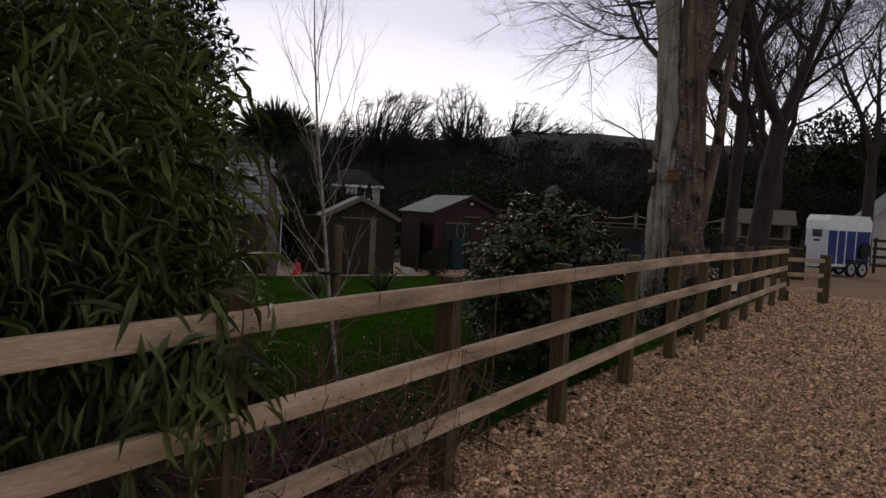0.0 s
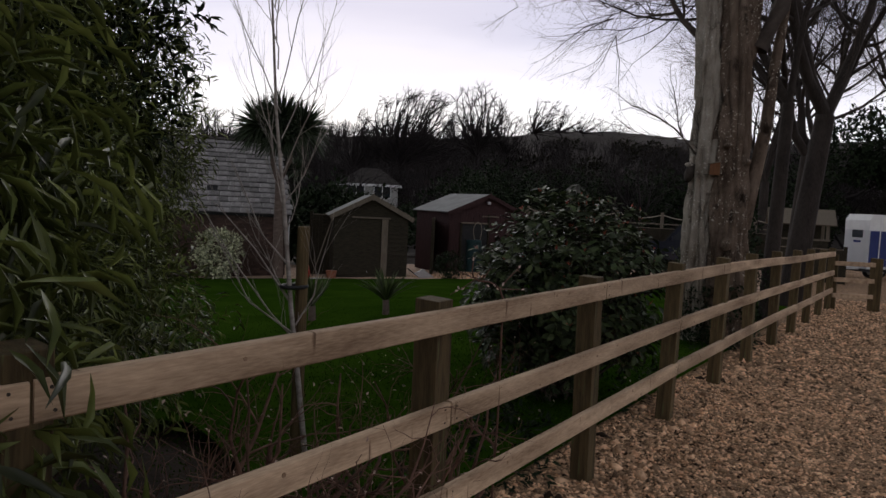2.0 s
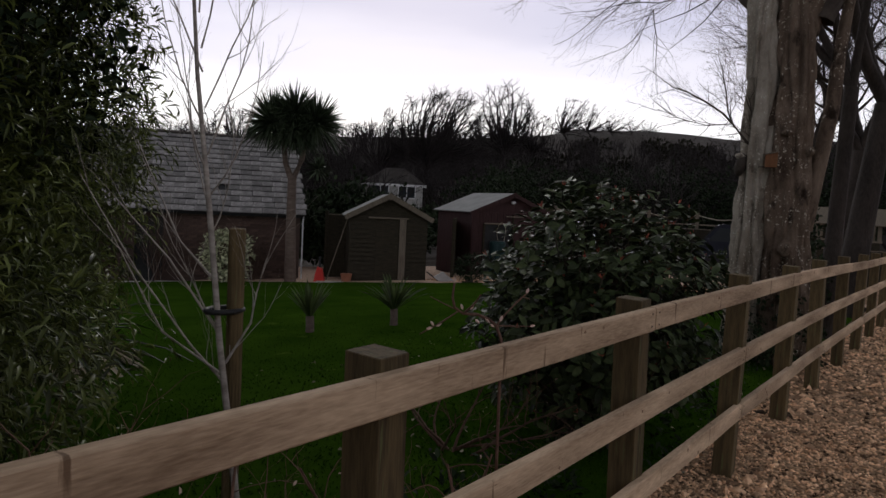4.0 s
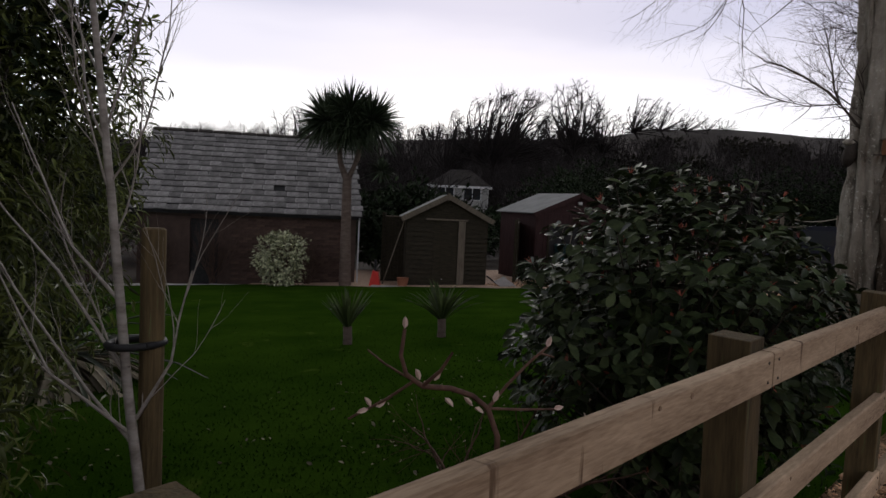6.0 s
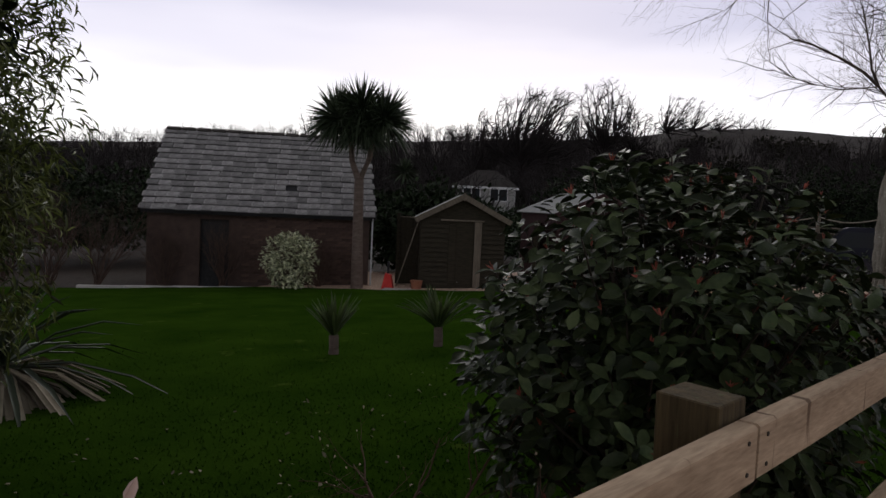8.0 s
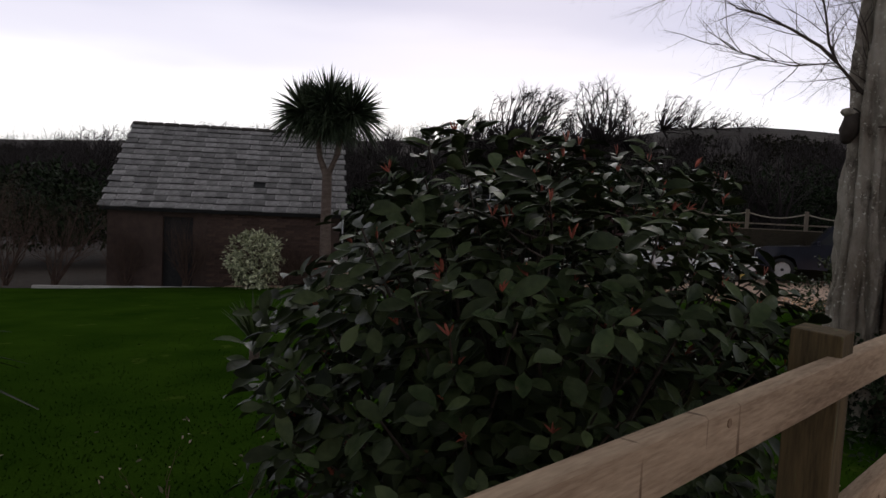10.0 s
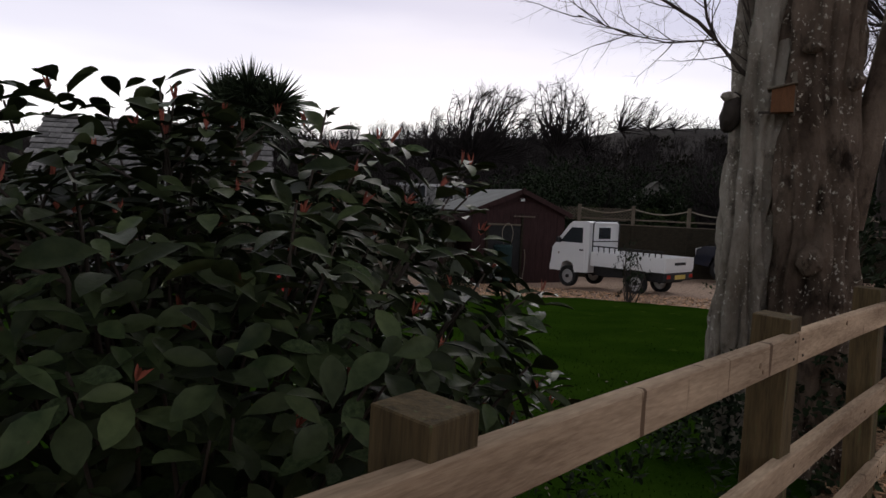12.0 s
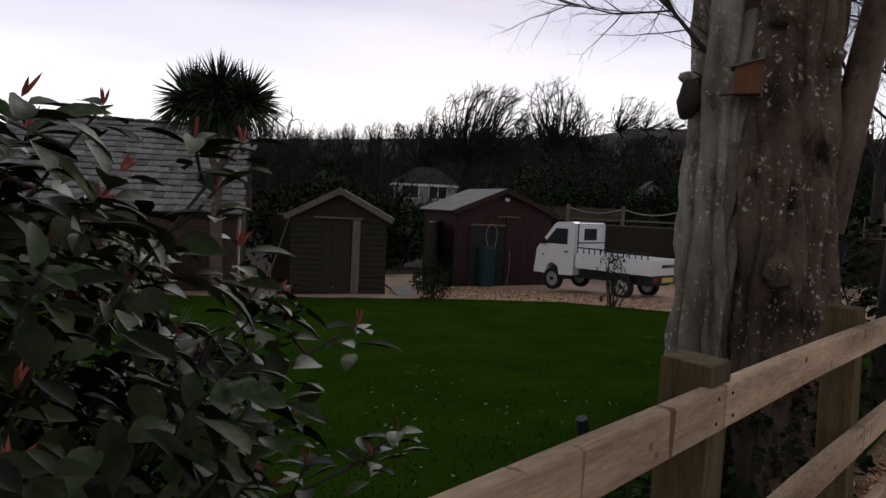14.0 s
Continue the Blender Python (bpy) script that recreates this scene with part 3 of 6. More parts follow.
s2a = 62.0
shed_b = shed("shed", "larger dark red-brown garden shed with grey felt roof", pose(-14.35, 21.75, 0, 0, 0, s2a), 3.05, 2.7, 1.42, 2.05, -.85, REDW, FELT, False)
for k in range(13):
    part("board", boxed(.05 + k * .228, .05 + k * .228 + .222, -.012, 0, -.78, 1.35 if k in (0, 12) else 1.4, bevel=.003), REDW, shed_b)
for k in range(9):
    part("board", boxed(-.012, 0, .06 + k * .29, .06 + k * .29 + .283, -.78, 1.36, bevel=.003), REDW, shed_b)
part("door_frame", boxed(.42, .50, -.06, -.012, -.75, 1.03, bevel=.004), DARKW, shed_b)
# Slab on the wall face; its black paints the unlit shed interior.
part("door", boxed(.50, 1.55, -.03, -.012, -.75, 1.0), BLACKP, shed_b, "black slab painted as the open doorway's shade")
part("shelf_rail", boxed(.42, 1.5, -.16, -.10, 1.0, 1.05, bevel=.004), GREYW, shed_b, "weathered pole across the door")
part("bracket_post", boxed(1.56, 1.62, -.07, -.012, -.7, 1.35, bevel=.004), DARKW, shed_b)
part("bracket_arm", boxed(1.28, 1.98, -.11, -.07, 1.26, 1.30, bevel=.004), GREYW, shed_b)
part("lamp_bracket", boxed(1.48, 1.62, -.10, -.02, 1.72, 1.82, bevel=.015), STEEL, shed_b, "small grey security lamp")
hose = Shape()
hose.tube([(1.08 + .17 * math.cos(a) * (1 + .1 * math.sin(3 * a)), -.15 + .01 * math.cos(2 * a), .70 + .36 * math.sin(a)) for a in np.linspace(-1.2, 4.3, 30)], [.011] * 30, 6)
mesh_part("hose", hose.mesh("hose"), ROPE, shed_b, "pale hanging garden hose", True)
hose2 = Shape()
hose2.tube([(1.70 + .03 * math.sin(a * 5), -.05, .3 - a) for a in np.linspace(0, 1.05, 9)], [.011] * 9, 6)
mesh_part("cord", hose2.mesh("cord"), ROPE, shed_b, "", True)

butt = thing("water_butt", "dark green plastic water butt by red shed door", "water butt", pose(-14.45, 22.0, 0, 0, 0, s2a) @ pose(.78, -.35, -.80))
bm = bmesh.new()
disc(bm, .25, 1.15, pose(0, 0, .6), 20, .28)
part("barrel", bm, GREENP, butt)
bm = bmesh.new()
disc(bm, .29, .06, pose(0, 0, 1.2), 20, .25)
part("lid", bm, GREENP, butt)

# tall dark panel fence between the buildings
def panel_fence(name, x0, y0, x1, y1, z0, h, label):
    ln = math.hypot(x1 - x0, y1 - y0)
    fn = thing(name, label, "fence", pose(x0, y0, z0, 0, 0, math.degrees(math.atan2(y1 - y0, x1 - x0))))
    n = max(1, round(ln / 1.83))
    w = ln / n
    for k in range(n + 1):
        part("post", boxed(k * w - .05, k * w + .05, -.05, .05, 0, h + .12, bevel=.006), DARKW, fn)
    for k in range(n):
        m_, edge = 12, []
        for q in range(m_):
            a = k * w + .05 + q * (w - .1) / m_
            edge += [(a, -.012 - .006 * (q % 2)), (a + (w - .1) / m_ - .004, -.012 - .006 * (q % 2)), (a + (w - .1) / m_ - .003, -.004), (a + (w - .1) / m_, -.004)]
        bm = prism(edge + [((k + 1) * w - .05, .012), (k * w + .05, .012)], (.04, h), "z")
        part("panel", bm, DARKW, fn, "close-board panel")
        part("capping", boxed(k * w + .05, (k + 1) * w - .05, -.03, .03, h, h + .03), GREYW, fn)
    return fn


panel_fence("panel_fence", -17.0, 17.6, -15.9, 18.4, -1.0, 2.1, "dark close-board fence between garage and shed")
panel_fence("panel_fence", -13.9, 20.1, -15.6, 22.6, -.95, 2.0, "dark close-board fence between the sheds")
backf = panel_fence("panel_fence", -14.3, 27.6, -4.5, 32.5, -.85, 1.95, "dark close-board boundary fence with trellis and rope swags")
w_ = math.hypot(9.8, 4.9) / 6
for k in range(7):
    part("trellis_post", boxed(k * w_ - .06, k * w_ + .06, -.06, .06, 1.95, 2.62, bevel=.008), GREYW, backf)
for k in range(6):
    sw = Shape()
    sw.tube([(k * w_ + u * w_, 0, 2.52 - .16 * math.sin(math.pi * u)) for u in np.linspace(0, 1, 14)], [.022] * 14, 6)
    mesh_part("rope", sw.mesh("rope"), ROPE, backf, "", True)
    part("top_rail", boxed(k * w_ + .06, (k + 1) * w_ - .06, -.025, .025, 2.12, 2.17), GREYW, backf)
lat = bmesh.new()
for q in range(-8, 14):
    for sgn in (1, -1):
        t_ = pose(.35 + q * .11, 0.02 * sgn, 2.3, 0, 45 * sgn, 0)
        made = bmesh.ops.create_cube(lat, size=1)["verts"]
        for v in made:
            v.co = t_ @ Vector((v.co.x * .02, v.co.y * .012, v.co.z * .62))
part("lattice", lat, GREYW, backf, "diamond trellis panel")


# ---- plants ----
def unit(v):
    v = np.asarray(v, float)
    return v / (np.linalg.norm(v) + 1e-9)


def grow(wood, r, p, d, length, radius, level, last, up=.12, bend=.25, kids=(5, 5, 4, 4), wind=(0, 0, 0), sides=(8, 6, 4, 3, 3), spread=.8, shrink=.62, start=.3, tips=None):
    """A limb and, level by level, its branches."""
    n = max(3, 7 - level)
    pts, q, dd = [np.array(p, float)], np.array(p, float), unit(d)
    for k in range(n):
        dd = unit(dd + bend * np.array([r.gauss(0, .5), r.gauss(0, .5), r.gauss(0, .4)]) + np.array((0, 0, up)) + np.array(wind))
        q = q + dd * length / n
        pts.append(q.copy())
    taper = [radius * (1 - .75 * k / n) for k in range(n + 1)]
    wood.tube(pts, taper, sides[min(level, len(sides) - 1)])
    if level >= last:
        if tips is not None:
            tips.append((pts[-1], dd))
        return
    m = kids[min(level, len(kids) - 1)]
    for k in range(m):
        u = start + (1 - start) * (k + r.random()) / m
        at = u * n
        a = int(min(at, n - 1))
        base = pts[a] + (pts[a + 1] - pts[a]) * (at - a)
        along = unit(pts[a + 1] - pts[a])
        off = unit(np.cross(along, (r.gauss(0, 1), r.gauss(0, 1), r.gauss(0, 1))))
        grow(wood, r, base, unit(along * (1 - spread * .45) + off * spread), length * shrink * r.uniform(.7, 1.15) * (1.1 - .4 * u), radius * (1 - .7 * u) * .6, level + 1, last, up, bend, kids, wind, sides, spread, shrink, start, tips)


def gauss3(r, n):
    a = np.array([[r.gauss(0, 1) for _ in range(3)] for _ in range(n)])
    return a / (np.linalg.norm(a, axis=1)[:, None] + 1e-9)


def proto(seed, r0, kids, last, up=.08, stems=1, spread=.7, wind=(0, 0, 0)):
    """A twig spray or small bare tree one metre long, to be set many times."""
    sh, r = Shape(), random.Random(seed)
    for k in range(stems):
        grow(sh, r, (0, 0, 0), (r.gauss(0, .3) * (stems > 1), r.gauss(0, .3) * (stems > 1), 1), 1.0, r0, 0, last, up, .3, kids, wind, (4, 3, 3), spread, .55, .12)
    return np.concatenate(sh.v), np.concatenate(sh.f)


TWIGS = [proto(500 + k, .0055, (7, 4), 2) for k in range(6)]


def set_proto(shape, pr_, p, d, size, r):
    z_ = unit(d)
    x_ = unit(np.cross(z_, (r.gauss(0, 1), r.gauss(0, 1), r.gauss(0, 1))))
    shape.add((pr_[0] * size) @ np.array([x_, np.cross(z_, x_), z_]) + np.asarray(p), pr_[1])


def sprays(shape, tips, r, size, each):
    for p, d in tips:
        for k in range(each):
            set_proto(shape, TWIGS[r.randrange(6)], p, d + np.array([r.gauss(0, .45), r.gauss(0, .45), r.gauss(0, .45)]), size * r.uniform(.7, 1.2), r)


# large lobed trunk beside the fence
big = thing("beech_tree", "large bare grey-barked tree with twin fused trunks behind fence", "tree", pose(-2.72, 10.75, 0))
LOBES = ((-.22, -.07, .195), (.125, .0, .258))


def trunk_mesh(lobes, z0, z1, nz, na, flare, lean, slim, shift):
    s = Shape()
    vs = []
    for k in range(nz):
        u = k / (nz - 1)
        z = z0 + (z1 - z0) * u
        grow_out = 1 + flare * math.exp(-(z - z0) * 1.6) - .12 * u
        cx, cy = lean[0] * u, lean[1] * u
        for j in range(na):
            a = 2 * math.pi * j / na
            ca, sa = math.cos(a), math.sin(a)
            rad = 0
            for which, (ox, oy, lr) in enumerate(lobes):
                if slim:
                    lr *= 1 - .03 * min(1, max(0, (z - .9) / 1.7))
                sway = .05 * math.sin(z * 1.3 + shift * 9)
                px, py = ox + sway, oy
                b = px * ca + py * sa
                disc2 = lr * lr * grow_out ** 2 - (px * px + py * py - b * b)
                if disc2 > 0:
                    rad = max(rad, b + math.sqrt(disc2))
            q = Vector((ca * 1.2 + shift * 20, sa * 1.2, z * .9))
            rad += .045 * noise.noise(Vector((q.x * 3.2, q.y * 3.2, q.z * .45))) + .045 * noise.noise(q * 1.7) + .030 * noise.noise(q * 4.3) + .012 * noise.noise(q * 11) + .012 * noise.noise(Vector((q.x * 1.4, q.y * 1.4, q.z * 6)))
            rad -= .05 * max(0.0, .22 - abs(noise.noise(Vector((q.x * 1.5 + 4, q.y * 1.5, q.z * .8))))) / .22
            vs.append((cx + rad * ca, cy + rad * sa, z))
    i, j = np.meshgrid(np.arange(nz - 1), np.arange(na), indexing="ij")
    k2 = (j + 1) % na
    s.add(vs, np.stack([i * na + j, i * na + k2, (i + 1) * na + k2, (i + 1) * na + j], -1).reshape(-1, 4))
    return s.mesh("trunk")


for lobe, mm, words in ((LOBES[0], BARK, "pale grey lichen-spotted bark"), (LOBES[1], BROWNBARK, "brown bark with pale lichen spots")):
    tk_ = mesh_part("trunk", trunk_mesh(((0, 0, lobe[2]),), -.3, 6.4, 250, 120, .03, (-.10, .05), lobe is LOBES[0], lobe[0]), mm, big, words, True)
    tk_.matrix_basis = pose(lobe[0], lobe[1], 0)
tr = random.Random(21)
for p, d, ln, rad, seed in (((-.18, -.02, 5.9), (-.38, .05, 1), 4.6, .15, 1), ((.18, .05, 5.9), (.05, .1, 1), 5.5, .22, 2), ((.26, .16, 1.5), (.10, .16, 1), 4.8, .10, 6), ((-.3, .05, 3.9), (-1.0, -.15, .9), 1.9, .05, 3), ((-.2, .2, 4.4), (-.7, .5, 1.3), 2.8, .08, 4), ((.3, .1, 3.8), (.6, .4, 1), 4.0, .12, 5)):
    wd, tw = Shape(), Shape()
    tips = []
    grow(wd, random.Random(seed), p, d, ln, rad, 0, 2, .06, .12 if seed == 6 else .22, (8, 6), spread=.95, shrink=.6, start=.55 if seed == 6 else .2, tips=tips)
    sprays(tw, tips, random.Random(seed + 50), 1.25, 2)
    mesh_part("limb", wd.mesh("limb"), BROWNBARK if seed in (1, 2, 6) else TWIG, big, "bare spreading limb", True)
    mesh_part("twig_spray", tw.mesh("twig_spray"), TWIG, big, "cloud of fine bare twigs")["kind"] = "stuff"
low = Shape()
B0, FORK = np.array((-.255, -.10, 2.40)), np.array((-.464, -.303, 2.654))
for line, rad in (((B0, (-.335, -.18, 2.467), FORK), .021), ((FORK, (-.554, -.388, 2.762), (-.712, -.536, 2.878), (-.869, -.683, 2.97), (-1.02, -.80, 3.02)), .014), ((FORK, (-.513, -.349, 2.788), (-.541, -.375, 2.99), (-.60, -.42, 3.3)), .012),
                  ((FORK, (-.682, -.507, 2.618), (-.887, -.70, 2.663), (-1.112, -.911, 2.763)), .006), ((B0, (-.27, -.18, 2.62), (-.33, -.2, 2.95)), .008)):
    line = [np.array(q, float) for q in line]
    low.tube(line, np.linspace(rad, rad * .45, len(line)), 7)
    rr_ = random.Random(int(rad * 9000))
    for a, b in zip(line[1 if rad > .013 else 0:], line[2 if rad > .013 else 1:]):
        for k in range(4):
            u = rr_.random()
            grow(low, rr_, a + (b - a) * u, unit(unit(b - a) * .8 + np.array((rr_.gauss(-.2, .35), rr_.gauss(-.1, .35), rr_.gauss(.15, .4)))), rr_.uniform(.25, .55), .0042, 1, 3, .03, .22, (3, 4, 3), sides=(5, 4, 3, 3), spread=.7, shrink=.55, start=.25)
mesh_part("low_branch", low.mesh("low_branch"), TWIG, big, "thin dark low branch with twigs", True)


def knob(name, parent, m, sx, sy, sz, mat_, rough_by=.12, label=""):
    bm = bmesh.new()
    bmesh.ops.create_icosphere(bm, subdivisions=3, radius=1)
    for v in bm.verts:
        k = 1 + rough_by * noise.noise(v.co * 2.3)
        v.co = Vector((v.co.x * sx * k, v.co.y * sy * k, v.co.z * sz * k))
    ob = part(name, bm, mat_, parent, label)
    ob.matrix_basis = m
    ob.data.polygons.foreach_set("use_smooth", [True] * len(ob.data.polygons))
    return ob


knob("cut_stub", big, pose(-.37, -.20, 2.20, 0, 12, 0), .065, .08, .13, SCAR, .15, "dark rounded stump of a cut limb")
knob("stub_cap", big, pose(-.38, -.21, 2.30, 0, 12, 0), .060, .07, .035, BARK, .1, "pale healed rim")
for x, y, z, sx, sz in ((.17, -.26, 1.30, .075, .09), (.32, -.19, 2.35, .05, .06), (.10, -.26, 2.55, .06, .035)):
    knob("bark_knot", big, pose(x, y, z), sx, .045, sz, BROWNBARK, .3)

nest = thing("bird_box", "small orange-brown wooden nest box hung on tree trunk", "bird box", pose(-2.72 - .03, 10.75 - .32, 2.17, 0, 0, 14) @ Matrix.Scale(.68, 4))
part("body", prism([(-.09, 0), (.09, 0), (.09, .24), (-.09, .20)], (-.07, .07)), BOXWOOD, nest)
r_ = part("roof", boxed(-.13, .115, -.10, .09, 0, .016, bevel=.003), GREYW, nest)
r_.matrix_basis = pose(0, 0, .215, 0, -12.5, 0)
part("back_board", boxed(.06, .1, .03, .075, -.02, .36, bevel=.004), GREYW, nest)
part("perch", boxed(-.19, -.06, -.02, .0, -.005, .012), TWIG, nest)


def bare_tree(name, label, m, seed, height, radius, mat_, kids=(6, 5, 5, 3), last=4, wind=(0, 0, 0), lean=(0, 0, 1), spread=.8, trunk_part=.35, up=.1, group="", twigs=1.1):
    t = thing(name, label, "tree", m, group)
    tk = Shape()
    top = np.array(lean, float) * height * trunk_part
    tk.tube([(0, 0, -.3), tuple(top * .5), tuple(top)], [radius * 1.2, radius, radius * .85], 10)
    mesh_part("trunk", tk.mesh("trunk"), mat_, t, "", True)
    cr, tw, tips = Shape(), Shape(), []
    r = random.Random(seed)
    for k in range(3):
        grow(cr, r, top, unit((lean[0] + r.gauss(0, .4), lean[1] + r.gauss(0, .4), 1)), height * (1 - trunk_part) * .75, radius * .6, 0, 2, up, .25, kids, wind, (6, 5, 3, 3, 3), spread, .6, .25, tips)
    mesh_part("crown", cr.mesh("crown"), mat_, t, "bare branching crown", True)
    sprays(tw, tips, r, twigs, 2)
    mesh_part("twig_spray", tw.mesh("twig_spray"), TWIG, t, "fine bare twigs")["kind"] = "stuff"
    return t


FARSPRAYS = [proto(520 + k, .030, (5, 3), 2) for k in range(4)]
# trees behind the large one, along the lane
bare_tree("lane_tree", "tall bare dark tree behind the grey tree", pose(-2.52, 13.4, -.1), 31, 10, .11, DBARK, (8, 7), lean=(.03, .0, 1), trunk_part=.36)
bare_tree("lane_tree", "bare dark tree leaning with long curved limbs", pose(-2.75, 17.4, -.1), 32, 12, .22, DBARK, (9, 7), lean=(.10, .05, 1), trunk_part=.33, spread=.95, twigs=1.4)
bare_tree("lane_tree", "bare dark tree beside the lane fence", pose(-3.3, 21.5, -.15), 35, 10, .2, DBARK, (8, 7), lean=(.05, .0, 1), twigs=1.4)
bare_tree("lane_tree", "far bare tree behind horse trailer", pose(-4.5, 34, -.2), 36, 13, .25, DBARK, (9, 7), twigs=1.8)
bare_tree("lane_tree", "far bare tree behind horse trailer", pose(-1.2, 42, -.2), 37, 15, .28, DBARK, (9, 8), twigs=2.2)
bare_tree("lane_tree", "far bare tree behind the boundary fence", pose(-7.0, 38, -.3), 38, 11, .22, DBARK, (8, 7), twigs=1.6)


# ---- leafy masses ----
def leaf_mass(name, label, category, m, seed, blobs, count, size, ratio, material, stems=0, stem_mat=None, droop=.1, hang=0.0, spread_shell=.35, keep_right=None):
    """Leaves spread through the outer shell of several rounded masses, in uneven sprays, over real stems."""
    t = thing(name, label, category, m)
    r = random.Random(seed)
    nr = np.random.RandomState(seed)
    fol = Shape()
    total = sum(b[6] for b in blobs)
    for cx, cy, cz, rx, ry, rz, w in blobs:
        sprays = int(count * w / total / 9)
        dirs = nr.normal(size=(sprays, 3))
        dirs /= np.linalg.norm(dirs, axis=1)[:, None]
        lump = np.array([1 + .22 * noise.noise(Vector(d) * 2.1 + Vector((seed, 0, 0))) + .12 * noise.noise(Vector(d) * 5) for d in dirs])
        depth = 1 - spread_shell * nr.rand(sprays) ** 1.6 + .07 * nr.normal(size=sprays)
        p = np.array((cx, cy, cz)) + dirs * np.array((rx, ry, rz)) * (lump * depth)[:, None]
        for k in range(9):
            d = dirs * .7 + nr.normal(size=(sprays, 3)) * .65 + np.array((0, 0, -hang))
            up = dirs * .6 + np.array((0, 0, 1)) + nr.normal(size=(sprays, 3)) * .35
            ln = size * nr.uniform(.65, 1.25, sprays)
            q = p + nr.normal(size=(sprays, 3)) * size * .55
            ok = q[:, 2] > 0.02
            if keep_right is not None:
                ok &= q[:, 0] < keep_right
            fol.leaves(q[ok], d[ok], up[ok], ln[ok], ln[ok] * ratio, droop)
    mesh_part("foliage", fol.mesh("foliage"), material, t)["kind"] = "stuff"
    if stems:
        st = Shape()
        for k in range(stems):
            cx, cy, cz, rx, ry, rz, w = blobs[k % len(blobs)]
            d = gauss3(r, 1)[0]
            tip = np.array((cx, cy, cz)) + d * np.array((rx, ry, rz)) * .8
            tip[2] = abs(tip[2])
            foot = np.array((cx + r.uniform(-.3, .3) * rx, cy + r.uniform(-.3, .3) * ry, 0))
            mid = (foot + tip) / 2 + np.array((r.gauss(0, .08), r.gauss(0, .08), .1))
            st.tube([foot, mid, tip], [.014, .011, .004], 4)
        mesh_part("stem_tangle", st.mesh("stem_tangle"), stem_mat, t)["kind"] = "stuff"
    return t


# the broad-leaved bush at the fence
bush = thing("evergreen_bush", "broad-leaved evergreen bush with red buds behind fence", "bush", pose(-3.05, 6.8, 0))
br = random.Random(77)
nb = np.random.RandomState(77)
wood, fol, buds, near = Shape(), Shape(), Shape(), []
for k in range(1350):
    d = gauss3(br, 1)[0]
    if d[2] < -.75:
        continue
    reach = (1 + .24 * noise.noise(Vector(d) * 2.2) + .08 * br.gauss(0, 1)) * (1 - .5 * br.random() ** 2.2)
    tip = np.array((0, 0, .88)) + d * np.array((.80, .92, .85)) * min(reach, 1.12)
    if tip[2] < .08 or tip[0] > .86:
        continue
    foot = np.array((br.gauss(0, .12), br.gauss(0, .12), 0))
    mid = foot * .4 + np.array((tip[0] * .45, tip[1] * .45, tip[2] * .55)) + np.array((br.gauss(0, .05), br.gauss(0, .05), 0))
    if k % 3 == 0:
        wood.tube([foot, mid, tip], [.013, .008, .003], 4)
    axis = unit(d * .6 + np.array((0, 0, .7)) + np.array([br.gauss(0, .2) for _ in range(3)]))
    m_ = 7
    a0 = br.random() * 6
    s1 = unit(np.cross(axis, (.3, .5, .1)))
    s2 = np.cross(axis, s1)
    for q in range(m_):
        a = a0 + q * 2.4
        ld = unit(s1 * math.cos(a) + s2 * math.sin(a) + axis * br.uniform(.0, .7))
        ln = br.uniform(.055, .112)
        row = (tip + ld * .012 - axis * .012 * q, ld, axis + .3 * np.array([br.gauss(0, 1) for _ in range(3)]), ln)
        if tip[0] > .30 and len(near) < 280 and q < 5:
            near.append(row)
        else:
            fol.broad_leaves([row[0]], [row[1]], [row[2]], ln, ln * br.uniform(.40, .52), br.uniform(.04, .28), .09)
    if br.random() < .2:
        for q in range(4):
            bd = unit(axis + .3 * np.array([br.gauss(0, 1) for _ in range(3)]))
            buds.leaves([tip], [bd], [s1], .028 + .022 * br.random(), .0065, .05, .4)
mesh_part("stem_tangle", wood.mesh("stem_tangle"), TWIG, bush)["kind"] = "stuff"
mesh_part("foliage", fol.mesh("foliage"), BUSHLEAF, bush, "", True)["kind"] = "stuff"
mesh_part("bud_flush", buds.mesh("bud_flush"), BUDS, bush, "upright red leaf buds")["kind"] = "stuff"
one = Shape()
one.broad_leaves([(0, 0, 0)], [(0, 1, 0)], [(0, 0, 1)], 1.0, .46, .15, .09)
leaf_me = one.mesh("leaf")
leaf_me.materials.append(surface("bush leaf", (.014, .026, .010), (.062, .082, .034), .42, 9, 50, .3, random_by="object", random_amount=.6, spec=.11))
leaf_me.polygons.foreach_set("use_smooth", [True] * len(leaf_me.polygons))
for p, d, up, ln in near:
    y_ = Vector(d).normalized()
    x_ = y_.cross(Vector(up)).normalized()
    z_ = x_.cross(y_)
    lf = new("leaf", leaf_me)
    lf.parent = bush
    lf.matrix_basis = Matrix.Translation(p) @ Matrix((x_, y_, z_)).transposed().to_4x4() @ Matrix.Scale(ln, 4)

